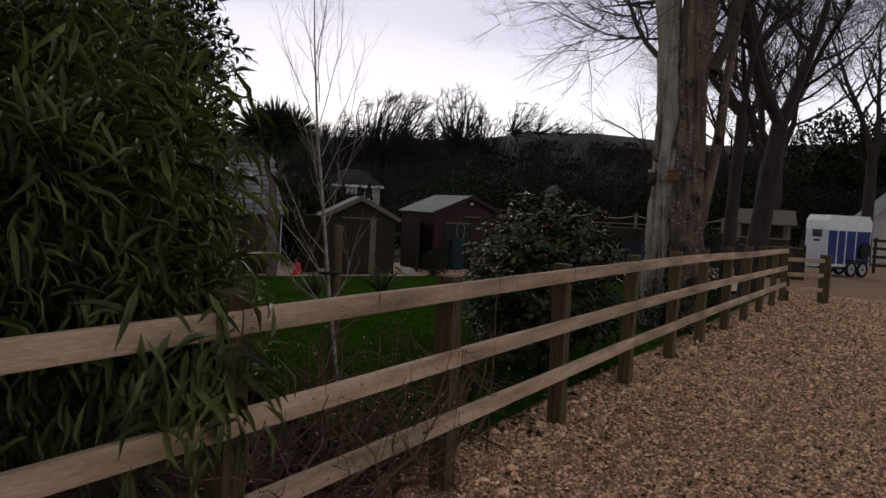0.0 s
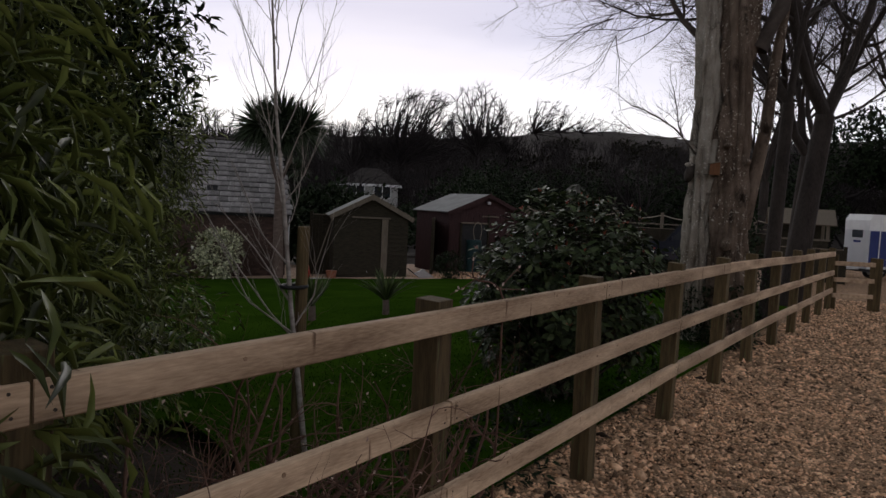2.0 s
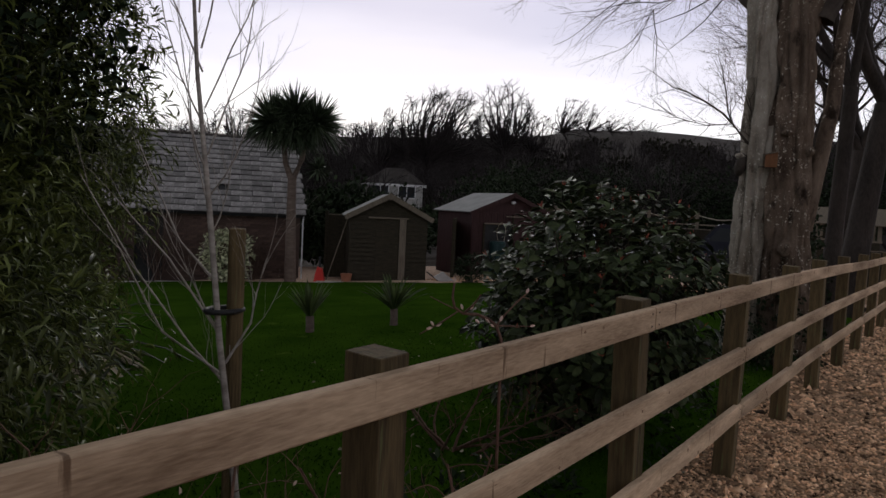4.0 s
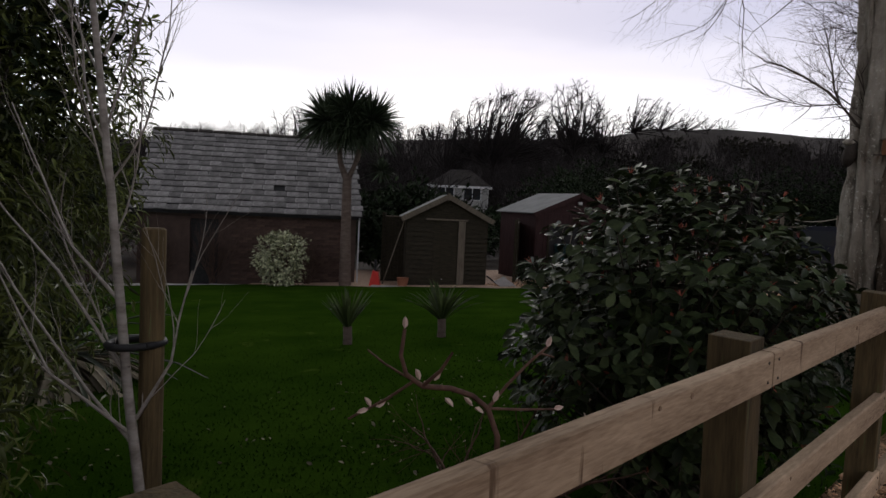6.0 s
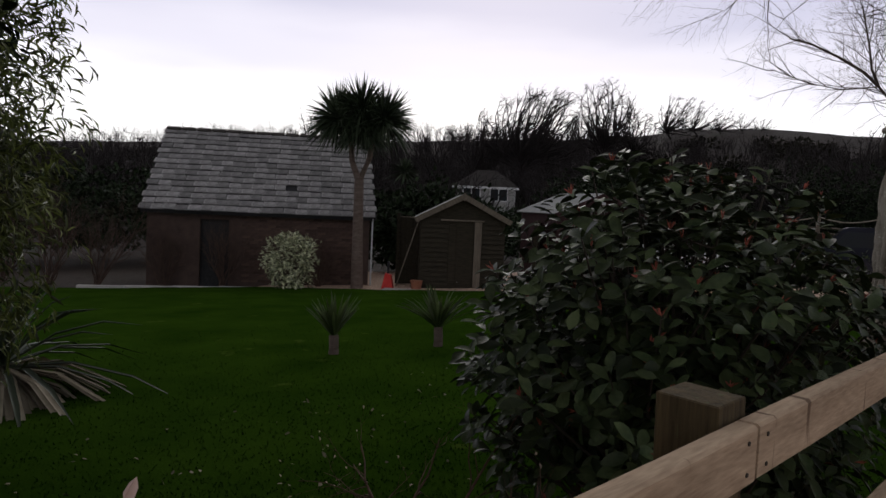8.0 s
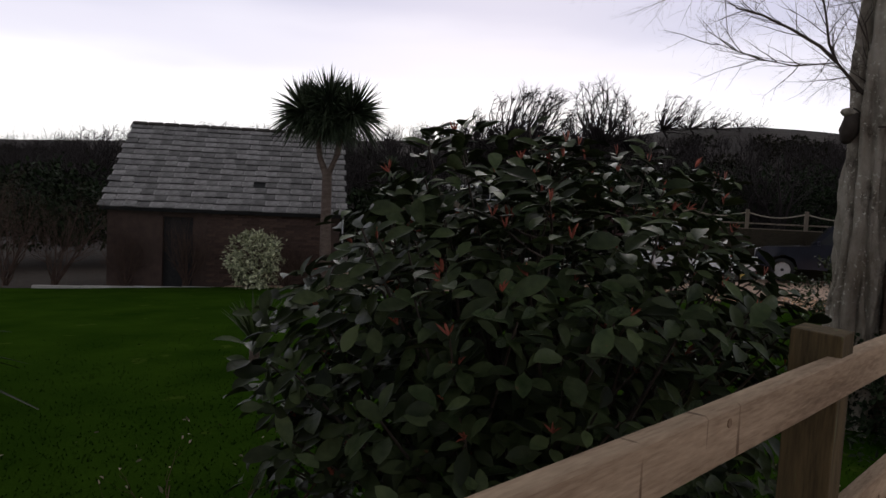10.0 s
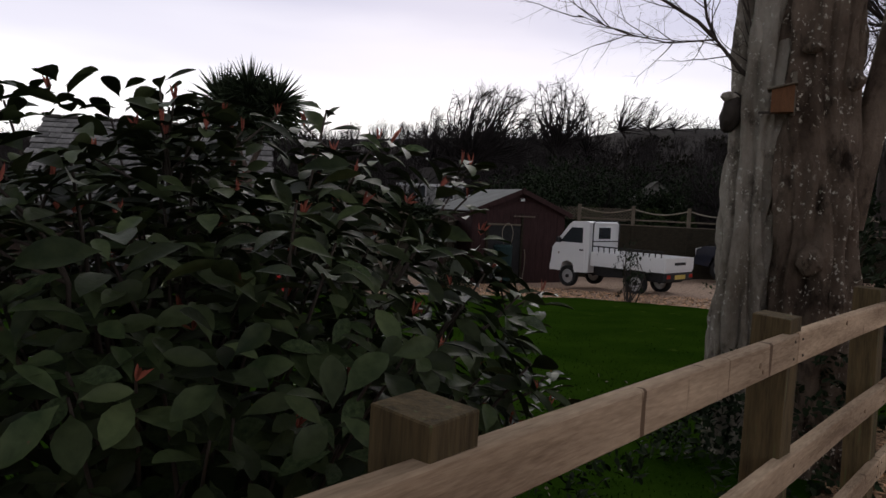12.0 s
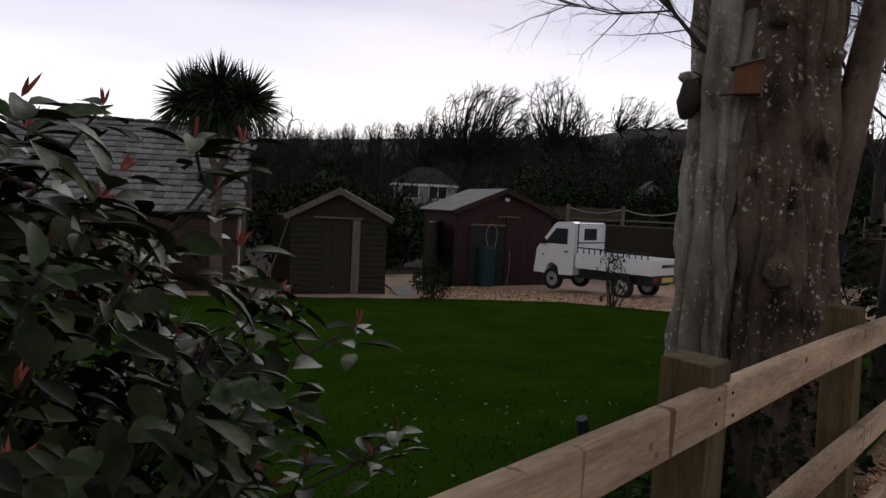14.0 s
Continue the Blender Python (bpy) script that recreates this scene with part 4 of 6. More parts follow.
# long sprays rising above the bush
for base, tip in (((.2, .2, 1.2), (.12, .55, 1.78)), ((.25, .35, 1.1), (.30, .75, 1.72)), ((-.1, .1, 1.5), (-.12, .25, 1.78)), ((.3, -.4, 1.2), (.42, -.52, 1.6)), ((.1, -.1, 1.4), (.2, -.15, 1.74)), ((.3, .5, .9), (.45, .95, 1.35)), ((.2, .6, .7), (.35, 1.1, 1.0))):
    sp, lv, rb = Shape(), Shape(), Shape()
    base, tip = np.array(base), np.array(tip) - np.array((0, 0, .07))
    side_ = np.array((br.gauss(0, .05), br.gauss(0, .05), 0))
    path_ = [base + (tip - base) * u + side_ * math.sin(u * 3) for u in np.linspace(0, 1, 7)]
    sp.tube(path_, [.007, .006, .0055, .005, .004, .0035, .0025], 6)
    ends = [path_[-1]]
    for k in (3, 4, 5):
        e_ = path_[k] + np.array((br.gauss(0, .09), br.gauss(0, .09), br.uniform(.05, .13)))
        sp.tube([path_[k], (path_[k] + e_) / 2 + np.array((0, 0, -.01)), e_], [.004, .0035, .0025], 5)
        ends.append(e_)
    for e_ in ends:
        a0 = br.random() * 6
        for q in range(7):
            a = a0 + q * 2.4
            ld = (math.cos(a), math.sin(a), br.uniform(-.15, .7))
            lv.broad_leaves([e_ - np.array((0, 0, .01 * q))], [ld], [(.2 * br.gauss(0, 1), .2 * br.gauss(0, 1), 1)], br.uniform(.065, .11), br.uniform(.03, .048), br.uniform(.05, .3), .09)
        for q in range(3):
            rb.leaves([e_], [(br.gauss(0, .2), br.gauss(0, .2), 1)], [(1, 0, 0)], .04, .0065, .02, .4)
    mesh_part("spray", sp.mesh("spray"), TWIG, bush, "", True)
    mesh_part("spray_foliage", lv.mesh("spray_foliage"), BUSHLEAF, bush, "", True)["kind"] = "stuff"
    mesh_part("bud_flush", rb.mesh("bud_flush"), BUDS, bush, "upright red leaf buds")["kind"] = "stuff"

# bamboo by the fence, and the taller clump behind it
bamboo = leaf_mass("bamboo", "dense bamboo clump with drooping narrow leaves hanging over fence", "bamboo", pose(-2.9, 1.25, 0), 3,
                   [(0, -.1, 1.55, .85, 1.0, .95, 3), (-.45, -.85, 1.9, .85, .95, 1.5, 2), ], 20000, .17, .115, BAMBOO, 26, CANE, .3, .55, .8, keep_right=.70)
leaf_mass("bamboo", "bamboo spray hanging over the top rail", "bamboo", pose(-2.32, 1.55, 0), 5, [(.02, 0, 1.12, .30, .34, .42, 2), (.14, .12, .95, .22, .22, .32, 1)], 1000, .18, .13, BAMBOO, 6, CANE, .3, .7, .9)
tall = leaf_mass("bamboo", "tall dense bamboo thicket behind young birch", "bamboo", pose(-4.75, 2.5, 0), 4,
                 [(0, -.1, 1.3, 1.15, 1.2, 1.4, 2.4), (-.2, -.1, 2.9, 1.05, 1.15, 1.3, 2.0), (-.1, .7, .7, 1.0, .95, .8, 1.2), (-.6, -.8, 3.3, 1.0, 1.2, 1.4, 1.5), (-1.75, 1.8, 2.0, .95, .95, 1.9, 4.6), (-1.0, 1.1, 1.4, .9, .9, 1.3, 1.4)], 80000, .10, .17, BAMBOO, 40, CANE, .25, .35, .75)
leaf_mass("evergreen_tree", "dark evergreen tree rising behind the bamboo", "tree", pose(-6.6, 2.9, -.1), 6,
          [(0, 0, 4.3, 1.3, 1.5, 1.6, 3), (.4, 1.0, 3.0, 1.0, 1.0, 1.3, 2), (0, -1, 2.6, 1.5, 1.5, 2.2, 2)], 17000, .10, .42, DARKLEAF, 24, DBARK, .15, .1, .7)


# spiky clump with dead straps at the lawn's edge
def straps(name, label, m, seed, n, length, width, mat_, arch, category="plant", height=.1, lowest=-.3, trunk_r=0.0, dead=0):
    t = thing(name, label, category, m)
    r = random.Random(seed)
    for tag_, count, mm, drop in (("leaves", n, mat_, 0), ("dead_leaves", dead, DEADLEAF, 1)):
        if not count:
            continue
        s = Shape()
        for k in range(count):
            a = r.random() * 2 * math.pi
            e = r.uniform(lowest, 1.4) if not drop else r.uniform(-.7, .2)
            d = np.array((math.cos(a) * math.cos(e), math.sin(a) * math.cos(e), math.sin(e)))
            ln = length * r.uniform(.75, 1.1)
            p0 = np.array((0, 0, height)) + d * .03
            side = unit(np.cross(d, (0, 0, 1.0))) * width / 2
            pts = [p0 + d * ln * u + np.array((0, 0, -arch * ln * u * u * (1.5 if drop else 1))) for u in (0, .35, .7, 1)]
            ws = (.6, 1, .8, .05)
            v = []
            for q, w in zip(pts, ws):
                v += [q - side * w, q + np.array((0, 0, -.3 * width * w)), q + side * w]
            f = []
            for k2_ in range(3):
                b = k2_ * 3
                f += [(b, b + 1, b + 4, b + 3), (b + 1, b + 2, b + 5, b + 4)]
            s.add(v, f)
        mesh_part(tag_, s.mesh(tag_), mm, t)["kind"] = "stuff"
    if trunk_r:
        s = Shape()
        s.tube([(0, 0, -.1), (.01, 0, height * .5), (0, 0, height + .04)], [trunk_r * 1.2, trunk_r, trunk_r], 9)
        mesh_part("trunk", s.mesh("trunk"), PALMBARK, t, "", True)
    return t


straps("flax_clump", "heap of drooping grey-brown strap leaves on the lawn edge", pose(-8.0, 5.35, gz(-8.0, 5.35)), 41, 70, 1.35, .055, PALMLEAF, .45, height=.3, lowest=.1, dead=260)
straps("cordyline", "young cordyline with arching green leaves in lawn", pose(-7.92, 8.58, gz(-7.92, 8.58)), 42, 46, .62, .036, YOUNGLEAF, .2, height=.2, trunk_r=.055, lowest=.9)
straps("cordyline", "young cordyline with arching green leaves in lawn", pose(-7.56, 9.88, gz(-7.56, 9.88)), 43, 64, .74, .038, YOUNGLEAF, .3, height=.22, trunk_r=.055, lowest=.7)

# tall forked cordyline in front of the garage
PX, PY = -16.15, 15.4
palm = thing("cordyline_palm", "tall forked cordyline with dense round spiky crown", "palm", pose(PX, PY, gz(PX, PY)))
tk = Shape()
tk.tube([(.05, 0, -.2), (0, .0, 1.2), (-.02, 0, 2.9)], [.17, .14, .12], 10)
tk.tube([(-.02, 0, 2.8), (-.16, -.14, 3.3), (-.24, -.22, 4.4)], [.10, .075, .07], 8)
tk.tube([(-.02, 0, 2.8), (.17, .16, 3.4), (.28, .26, 4.4)], [.10, .075, .07], 8)
mesh_part("trunk", tk.mesh("trunk"), PALMBARK, palm, "forked grey-brown trunk", True)
pr = random.Random(51)
for hx, hy, hz, R_ in ((-.42, -.4, 4.38, 1.0), (.42, .38, 4.40, 1.02), (0, 0, 4.62, .98), (.05, -.05, 4.2, .92)):
    s = Shape()
    for k in range(620):
        d = gauss3(pr, 1)[0]
        if d[2] < -.62:
            continue
        ln = R_ * pr.uniform(.8, 1.1)
        side = unit(np.cross(d, (pr.gauss(0, 1), pr.gauss(0, 1), 1))) * .022
        o = np.array((hx, hy, hz))
        sag = np.array((0, 0, -.24 * ln * max(0, 1 - d[2])))
        v = [o + d * .05 - side, o + d * .05 + side, o + d * ln * .6 - side + sag * .3, o + d * ln * .6 + side + sag * .3, o + d * ln + sag]
        s.add(v, [(0, 1, 3, 2), (2, 3, 4, 4)])
    mesh_part("crown", s.mesh("crown"), PALMLEAF, palm, "dense spiky dark green leaf head")["kind"] = "stuff"

leaf_mass("variegated_shrub", "rounded cream and green variegated shrub by garage", "shrub", pose(-16.75, 13.75, gz(-16.75, 13.75)), 61, [(0, 0, .72, .58, .58, .70, 1)], 2600, .10, .5, VARIEG, 10, TWIG)
leaf_mass("round_shrub", "small dark rounded evergreen shrub at gravel edge", "shrub", pose(-11.9, 18.2, gz(-11.9, 18.2)), 62, [(0, 0, .38, .42, .42, .42, 1)], 1700, .07, .4, DARKLEAF, 8, TWIG)
leaf_mass("sapling", "thin leafy sapling at the gravel edge before truck", "sapling", pose(-8.2, 19.5, gz(-8.2, 19.5)), 63, [(0, 0, .62, .42, .42, .5, 2), (0, 0, .95, .25, .25, .3, 1)], 420, .07, .4, DARKLEAF, 14, TWIG, spread_shell=.9)
leaf_mass("ivy_undergrowth", "dark ivy undergrowth behind the grey tree", "undergrowth", pose(-2.9, 13.0, -.1), 64, [(0, 0, .5, .5, 1.6, .7, 2), (.25, -1.2, 1.0, .3, .5, .9, 1)], 2600, .07, .5, DARKLEAF, 20, TWIG)
leaf_mass("hedge_plant", "low leafy shrub at the foot of the grey tree", "shrub", pose(-4.6, 17.0, gz(-4.6, 17)), 65, [(0, 0, .45, .8, .8, .55, 1)], 1800, .07, .5, BUSHLEAF, 14, TWIG)


# bare red-stemmed shrubs
def stem_shrub(name, label, m, seed, n, height, spread, mat_, rad=.008, last=2, kids=(4, 3), bud=0, up=.1, flat=1.0):
    t = thing(name, label, "shrub", m)
    r = random.Random(seed)
    s, tips = Shape(), []
    for k in range(n):
        a = r.random() * 2 * math.pi
        d = (math.cos(a) * spread * flat, math.sin(a) * spread, 1)
        grow(s, r, (r.gauss(0, .05), r.gauss(0, .05), 0), d, height * r.uniform(.7, 1.1), rad, 0, last, up, .3, kids, sides=(5, 4, 3), spread=.6, shrink=.5, start=.3, tips=tips)
    mesh_part("stem_tangle", s.mesh("stem_tangle"), mat_, t)["kind"] = "stuff"
    if bud:
        b = Shape()
        for p, d in tips[:bud]:
            b.leaves([p], [d], [(.3, .2, .9)], .022, .009, 0, .5)
        mesh_part("bud_flush", b.mesh("bud_flush"), PALEBUD, t, "pale pointed buds")["kind"] = "stuff"
    return t


def bramble(x, y, seed, n, reach):
    """Arching, forking canes that lean through the rails and lie over one another."""
    t = thing("bramble", "tangled bare red-brown stems through fence rails", "shrub", pose(x, y, .02))
    r = random.Random(seed)
    s, tips = Shape(), []
    for k in range(n):
        side = 1 if r.random() < .5 else -1
        grow(s, r, (r.gauss(0, .10), r.gauss(0, .2), 0), (r.gauss(.03, .16), side * r.uniform(.4, 1.2), r.uniform(.25, .9)), reach * r.uniform(.7, 1.1), r.uniform(.011, .017), 0, 2, .0, .6, (5, 4), sides=(6, 5, 4), spread=.85, shrink=.5, start=.2, tips=tips)
    edge = -1.97 - x                      # held back by the rails
    for v in s.v:
        v[:, 0] = np.where(v[:, 0] > edge, edge + (v[:, 0] - edge) * .12, v[:, 0])
    mesh_part("stem_tangle", s.mesh("stem_tangle"), REDTWIG, t)["kind"] = "stuff"
    b = Shape()
    for p, d in tips[::5]:
        p = np.array((min(p[0], edge), p[1], p[2]))
        b.leaves([p], [d], [(.3, .2, .9)], .02, .009, 0, .5)
    mesh_part("bud_flush", b.mesh("bud_flush"), PALEBUD, t, "pale pointed buds")["kind"] = "stuff"
    return t


for row in ((-2.32, 1.95, 71, 11, 1.15), (-2.28, 2.45, 72, 14, 1.2), (-2.38, 2.9, 73, 12, 1.15), (-2.32, 3.35, 74, 9, .95), (-2.4, 3.85, 70, 7, .9), (-2.7, 2.5, 69, 12, 1.2), (-2.6, 3.1, 68, 9, 1.0)):
    bramble(*row)
stem_shrub("bare_shrub", "bare shrub with curving stems beside evergreen bush", pose(-3.55, 5.75, 0), 75, 9, .85, 1.3, BUDTWIG, .011, 2, (5, 3), 40, .0)
for seed, x, y, h in ((76, -20.4, 10.4, 2.1), (77, -21.6, 9.6, 2.3), (78, -18.9, 13.0, 1.5), (79, -19.9, 11.9, 1.3), (80, -17.2, 14.9, 1.2), (82, -23.5, 9.0, 2.6)):
    stem_shrub("bare_shrub", "bare red-brown twiggy shrub against garage wall", pose(x, y, gz(x, y)), seed, 16, h, .45, DEADSTEM, .016, 2, (8, 6))

# near twig with buds over the rail
TW = thing("budding_twig_shrub", "thin shrub with thick budding twigs over top rail", "shrub", pose(-2.2, 4.0, 0))
tws = Shape()
for line, rad in (([[0.031, 0.06199999999999999, 0], [0.081, -0.008, 0.6], [0.095, -0.048, 1.185], [0.081, -0.058, 1.229]], (.012, .011, .010, .009)),
                  ([[0.081, -0.058, 1.229], [0.062, -0.074, 1.248], [0.048, -0.113, 1.264], [0.016, -0.145, 1.266], [-0.004, -0.163, 1.284], [-0.005, -0.175, 1.316], [-0.004, -0.17, 1.357]], (.009, .009, .009, .009, .008, .007, .006)),
                  ([[0.081, -0.058, 1.229], [0.099, -0.037, 1.266], [0.117, -0.002, 1.303], [0.131, 0.027, 1.327]], (.006, .005, .005, .004)),
                  ([[0.081, -0.058, 1.229], [0.118, -0.022, 1.229], [0.147, 0.033, 1.226]], (.005, .004, .003)),
                  ([[0.123, 0.019, 1.317], [0.129, 0.052, 1.307]], (.004, .003)),
                  ([[0.016, -0.145, 1.266], [0.054, -0.147, 1.298], [0.078, -0.148, 1.331]], (.007, .006, .004)),
                  ([[0.005, -0.155, 1.273], [-0.045, -0.164, 1.235], [-0.116, -0.182, 1.189]], (.005, .005, .004)),
                  ([[-0.001, -0.16, 1.278], [-0.052, -0.166, 1.293], [-0.102, -0.157, 1.305]], (.004, .004, .003))):
    tws.tube(line, [q_ * .5 for q_ in rad], 7)
mesh_part("stem", tws.mesh("stem"), BUDTWIG, TW, "", True)
tb = Shape()
for p, d in (([-0.004, -0.17, 1.357], (0, 0, 1)), ([0.131, 0.027, 1.327], (.1, .4, .9)), ([0.042, -0.146, 1.28], (.3, .3, 1)), ([0.026, -0.162, 1.28], (-.3, -.2, .9)), ([0.049, -0.128, 1.252], (.4, .3, -.5)), ([0.07, -0.107, 1.254], (.4, .1, -.3)), ([0.078, -0.088, 1.236], (.2, .5, -.4)), ([0.147, 0.033, 1.226], (.3, .8, .1)), ([-0.069, -0.175, 1.219], (-.3, -.3, .6)), ([-0.072, -0.178, 1.215], (-.6, -.6, -.3)), ([-0.064, -0.17, 1.219], (.5, .4, .4)), ([0.099, -0.067, 1.245], (.2, .3, 1))):
    tb.leaves([p, p], [d, d], [(.5, .1, .2), (-.4, .3, .1)], .020, .0075, 0, .4)
mesh_part("blossom", tb.mesh("blossom"), PALEBUD, TW, "pale pink buds")["kind"] = "stuff"

# ---- young birch tied to its stake ----
BX, BY = -3.60, 3.98
birch = thing("birch_sapling", "slender young white-barked birch tied to stake", "tree", pose(BX, BY, 0))
bs = Shape()
bs.tube([(.13, .10, 0), (.075, .055, .55), (.035, .02, .95), (-.01, -.015, 1.5), (-.07, -.055, 2.1), (-.11, -.085, 2.8), (-.14, -.1, 3.6)], [.018, .0165, .015, .013, .0095, .006, .002], 8)
mesh_part("trunk", bs.mesh("trunk"), BIRCHB, birch, "white peeling bark", True)
bt = Shape()
bq = random.Random(91)
for z, dx, dy, ln in ((1.0, -.9, -.6, .6), (1.42, .5, .4, .5), (1.5, -.5, -.4, .7), (1.58, .6, .5, .7), (1.66, -.5, -.3, .8), (1.75, .35, .3, .9), (1.85, -.45, -.35, .9), (1.95, .3, .35, 1.0), (2.1, -.25, -.3, 1.0), (2.2, .3, .1, 1.0), (2.35, -.2, .2, .9), (2.5, .2, -.2, .8), (2.7, -.2, .3, .7)):
    grow(bt, bq, (.03 - .072 * (z - 1), .015 - .052 * (z - 1), z), (dx, dy, 1.1), ln, .0042, 0, 2, .16, .22, (7, 4), sides=(6, 4, 3), spread=.5, shrink=.45, start=.2)
for line in (((.055, .04, .76), (-.062, -.055, .922), (-.233, -.209, 1.235), (-.416, -.373, 1.643)), ((.03, .02, .98), (-.136, -.122, 1.297), (-.30, -.28, 1.55)), ((.05, .03, .80), (-.15, -.14, .98), (-.332, -.297, 1.435)), ((.055, .04, .85), (.126, .113, 1.03), (.142, .127, 1.164), (.17, .152, 1.316)), ((.02, .01, 1.2), (-.1, -.1, 1.38), (-.24, -.22, 1.8))):
    line = [np.array(q) for q in line]
    bt.tube(line, np.linspace(.0065, .002, len(line)), 6)
    for a, b in zip(line, line[1:]):
        for k in range(2):
            grow(bt, bq, a + (b - a) * bq.random(), unit(unit(b - a) + np.array((bq.gauss(0, .4), bq.gauss(0, .4), .2))), bq.uniform(.2, .4), .0022, 1, 2, .1, .2, (3, 3), sides=(4, 4, 3), spread=.5, shrink=.5)
mesh_part("branching", bt.mesh("branching"), BIRCHB, birch, "thin ascending bare branches", True)
stake = thing("tree_stake", "round treated timber stake beside young birch", "stake", pose(BX + .045, BY + .09, 0))
bm = bmesh.new()
disc(bm, .037, 1.72, pose(0, 0, .58), 14)
bmesh.ops.bevel(bm, geom=[e for e in bm.edges if e.verts[0].co.z > 1.4 and e.verts[1].co.z > 1.4], offset=.006, segments=1, affect='EDGES')
part("pole", bm, POST, stake)
tie = Shape()
tie.tube([(-.02 + .062 * math.cos(a), -.04 + .085 * math.sin(a), 1.08) for a in np.linspace(0, 2 * math.pi, 18)], [.013] * 18, 5)
mesh_part("tie", tie.mesh("tie"), BLACKP, stake, "black rubber tree tie", True)


# ---- vehicles ----
def wheel(parent, m, R_, w, rim_mat, name="wheel"):
    e = mesh_part(name, bpy.data.meshes.new("hub"), None, parent)
    bm = bmesh.new()
    disc(bm, .05, w * 1.02, pose(0, 0, 0, 90, 0, 0), 12)
    bm.to_mesh(e.data)
    bm.free()
    e.data.materials.append(BLACKP)
    e.matrix_basis = m
    ty = Shape()
    prof = [(R_ * .66, -w / 2), (R_ * .9, -w / 2), (R_, -w * .36), (R_, w * .36), (R_ * .9, w / 2), (R_ * .66, w / 2)]
    vs = [(a * math.cos(t), b, a * math.sin(t)) for t in np.arange(28) * 2 * math.pi / 28 for a, b in prof]
    f = []
    for i_ in range(28):
        for j_ in range(6):
            f.append((i_ * 6 + j_, i_ * 6 + (j_ + 1) % 6, ((i_ + 1) % 28) * 6 + (j_ + 1) % 6, ((i_ + 1) % 28) * 6 + j_))
    ty.add(vs, f)
    mesh_part("tyre", ty.mesh("tyre"), RUBBER, e, "", True)
    bm = bmesh.new()
    disc(bm, R_ * .66, w * .5, pose(0, 0, 0, 90, 0, 0), 24)
    disc(bm, R_ * .30, w * .66, pose(0, 0, 0, 90, 0, 0), 12)
    for k in range(6):
        disc(bm, R_ * .07, w * .6, pose(R_ * .47 * math.cos(k), 0, R_ * .47 * math.sin(k), 90, 0, 0), 8)
    part("rim", bm, rim_mat, e)
    return e


TRX, TRY = -10.12, 22.72
truck = thing("pickup_truck", "small white drop-side pickup truck parked on gravel", "truck", pose(TRX, TRY, gz(TRX, TRY) - .0, 0, 0, 176))
hw = .70
cab = [(.50, .42), (.50, 1.72), (.62, 1.76), (1.02, 1.74), (1.12, 1.68), (1.60, 1.10), (1.66, 1.02), (1.70, .62), (1.68, .42), (1.38, .40), (1.32, .62), (1.16, .70), (.98, .62), (.92, .40)]
part("cab", prism(cab, (-hw, hw)), WHITE, truck, "white cab with sloping nose")
for sgn in (-1, 1):
    part("door_window", prism([(.70, 1.18), (.70, 1.58), (1.06, 1.58), (1.42, 1.18)], (sgn * hw, sgn * (hw + .006))), GLASS, truck, "dark side window")
    d_ = part("door", prism([(.62, .48), (.62, 1.14), (1.40, 1.14), (1.30, .72), (.92, .66), (.90, .48)], (sgn * (hw + .001), sgn * (hw + .010))), WHITE, truck)
    part("handle", boxed(.66, .78, sgn * (hw + .010) - .008, sgn * (hw + .010) + .014, .98, 1.02), BLACKP, d_)
    part("mirror", boxed(1.36, 1.44, min(sgn * .71, sgn * .86), max(sgn * .71, sgn * .86), 1.16, 1.30, bevel=.015), BLACKP, truck)
    part("side_light", boxed(1.42, 1.46, min(sgn * .70, sgn * .715), max(sgn * .70, sgn * .715), .86, .90), BOXWOOD, truck)
part("rear_window", boxed(.488, .499, -.28, .28, 1.30, 1.60, bevel=.004), GLASS, truck, "dark rear cab window")
part("windscreen", prism([(1.14, 1.66), (1.58, 1.14), (1.60, 1.15), (1.16, 1.68)], (-.6, .6)), GLASS, truck)
part("bumper", boxed(1.66, 1.74, -.70, .70, .40, .60, bevel=.02), WHITE, truck)
hoop = Shape()
hoop.tube([(.44, -.62, .98), (.44, -.62, 1.70), (.44, -.5, 1.77), (.44, .5, 1.77), (.44, .62, 1.70), (.44, .62, .98)], [.018] * 6, 6)
hoop.tube([(.44, -.62, 1.24), (.44, .62, 1.24)], [.014] * 2, 6)
mesh_part("rack", hoop.mesh("rack"), BLACKP, truck, "black headboard hoop", True)
part("bed_floor", boxed(-1.66, .42, -.70, .70, .62, .68), WHITE, truck)
part("chassis", boxed(-1.55, 1.2, -.42, .42, .36, .61), BLACKP, truck)
for sgn in (-1, 1):
    sd = part("side_flap", boxed(-1.66, .42, sgn * .70 - .015, sgn * .70 + .015, .685, .98, bevel=.006), WHITE, truck, "white drop side of the load bed")
    part("pressing", boxed(-1.60, .36, sgn * .717 - .004, sgn * .717 + .004, .74, .76), WHITE, sd)
    for x in (-1.3, -.5, .2):
        part("catch", boxed(x, x + .03, sgn * .72 - .005, sgn * .72 + .005, .90, .94), STEEL, sd)
part("headboard", boxed(.40, .43, -.70, .70, .685, .98), WHITE, truck)
tg = part("tailgate", boxed(-1.69, -1.66, -.70, .70, .685, .98, bevel=.006), WHITE, truck, "white tailgate")
part("badge", boxed(-1.696, -1.691, -.28, .28, .80, .87), BLACKP, tg, "dark maker's lettering as a plain bar")
part("rear_bumper", boxed(-1.70, -1.62, -.66, .66, .42, .60, bevel=.01), BLACKP, truck)
part("plate", boxed(-1.708, -1.701, -.26, .26, .46, .57), PLATE, truck, "yellow rear number plate")
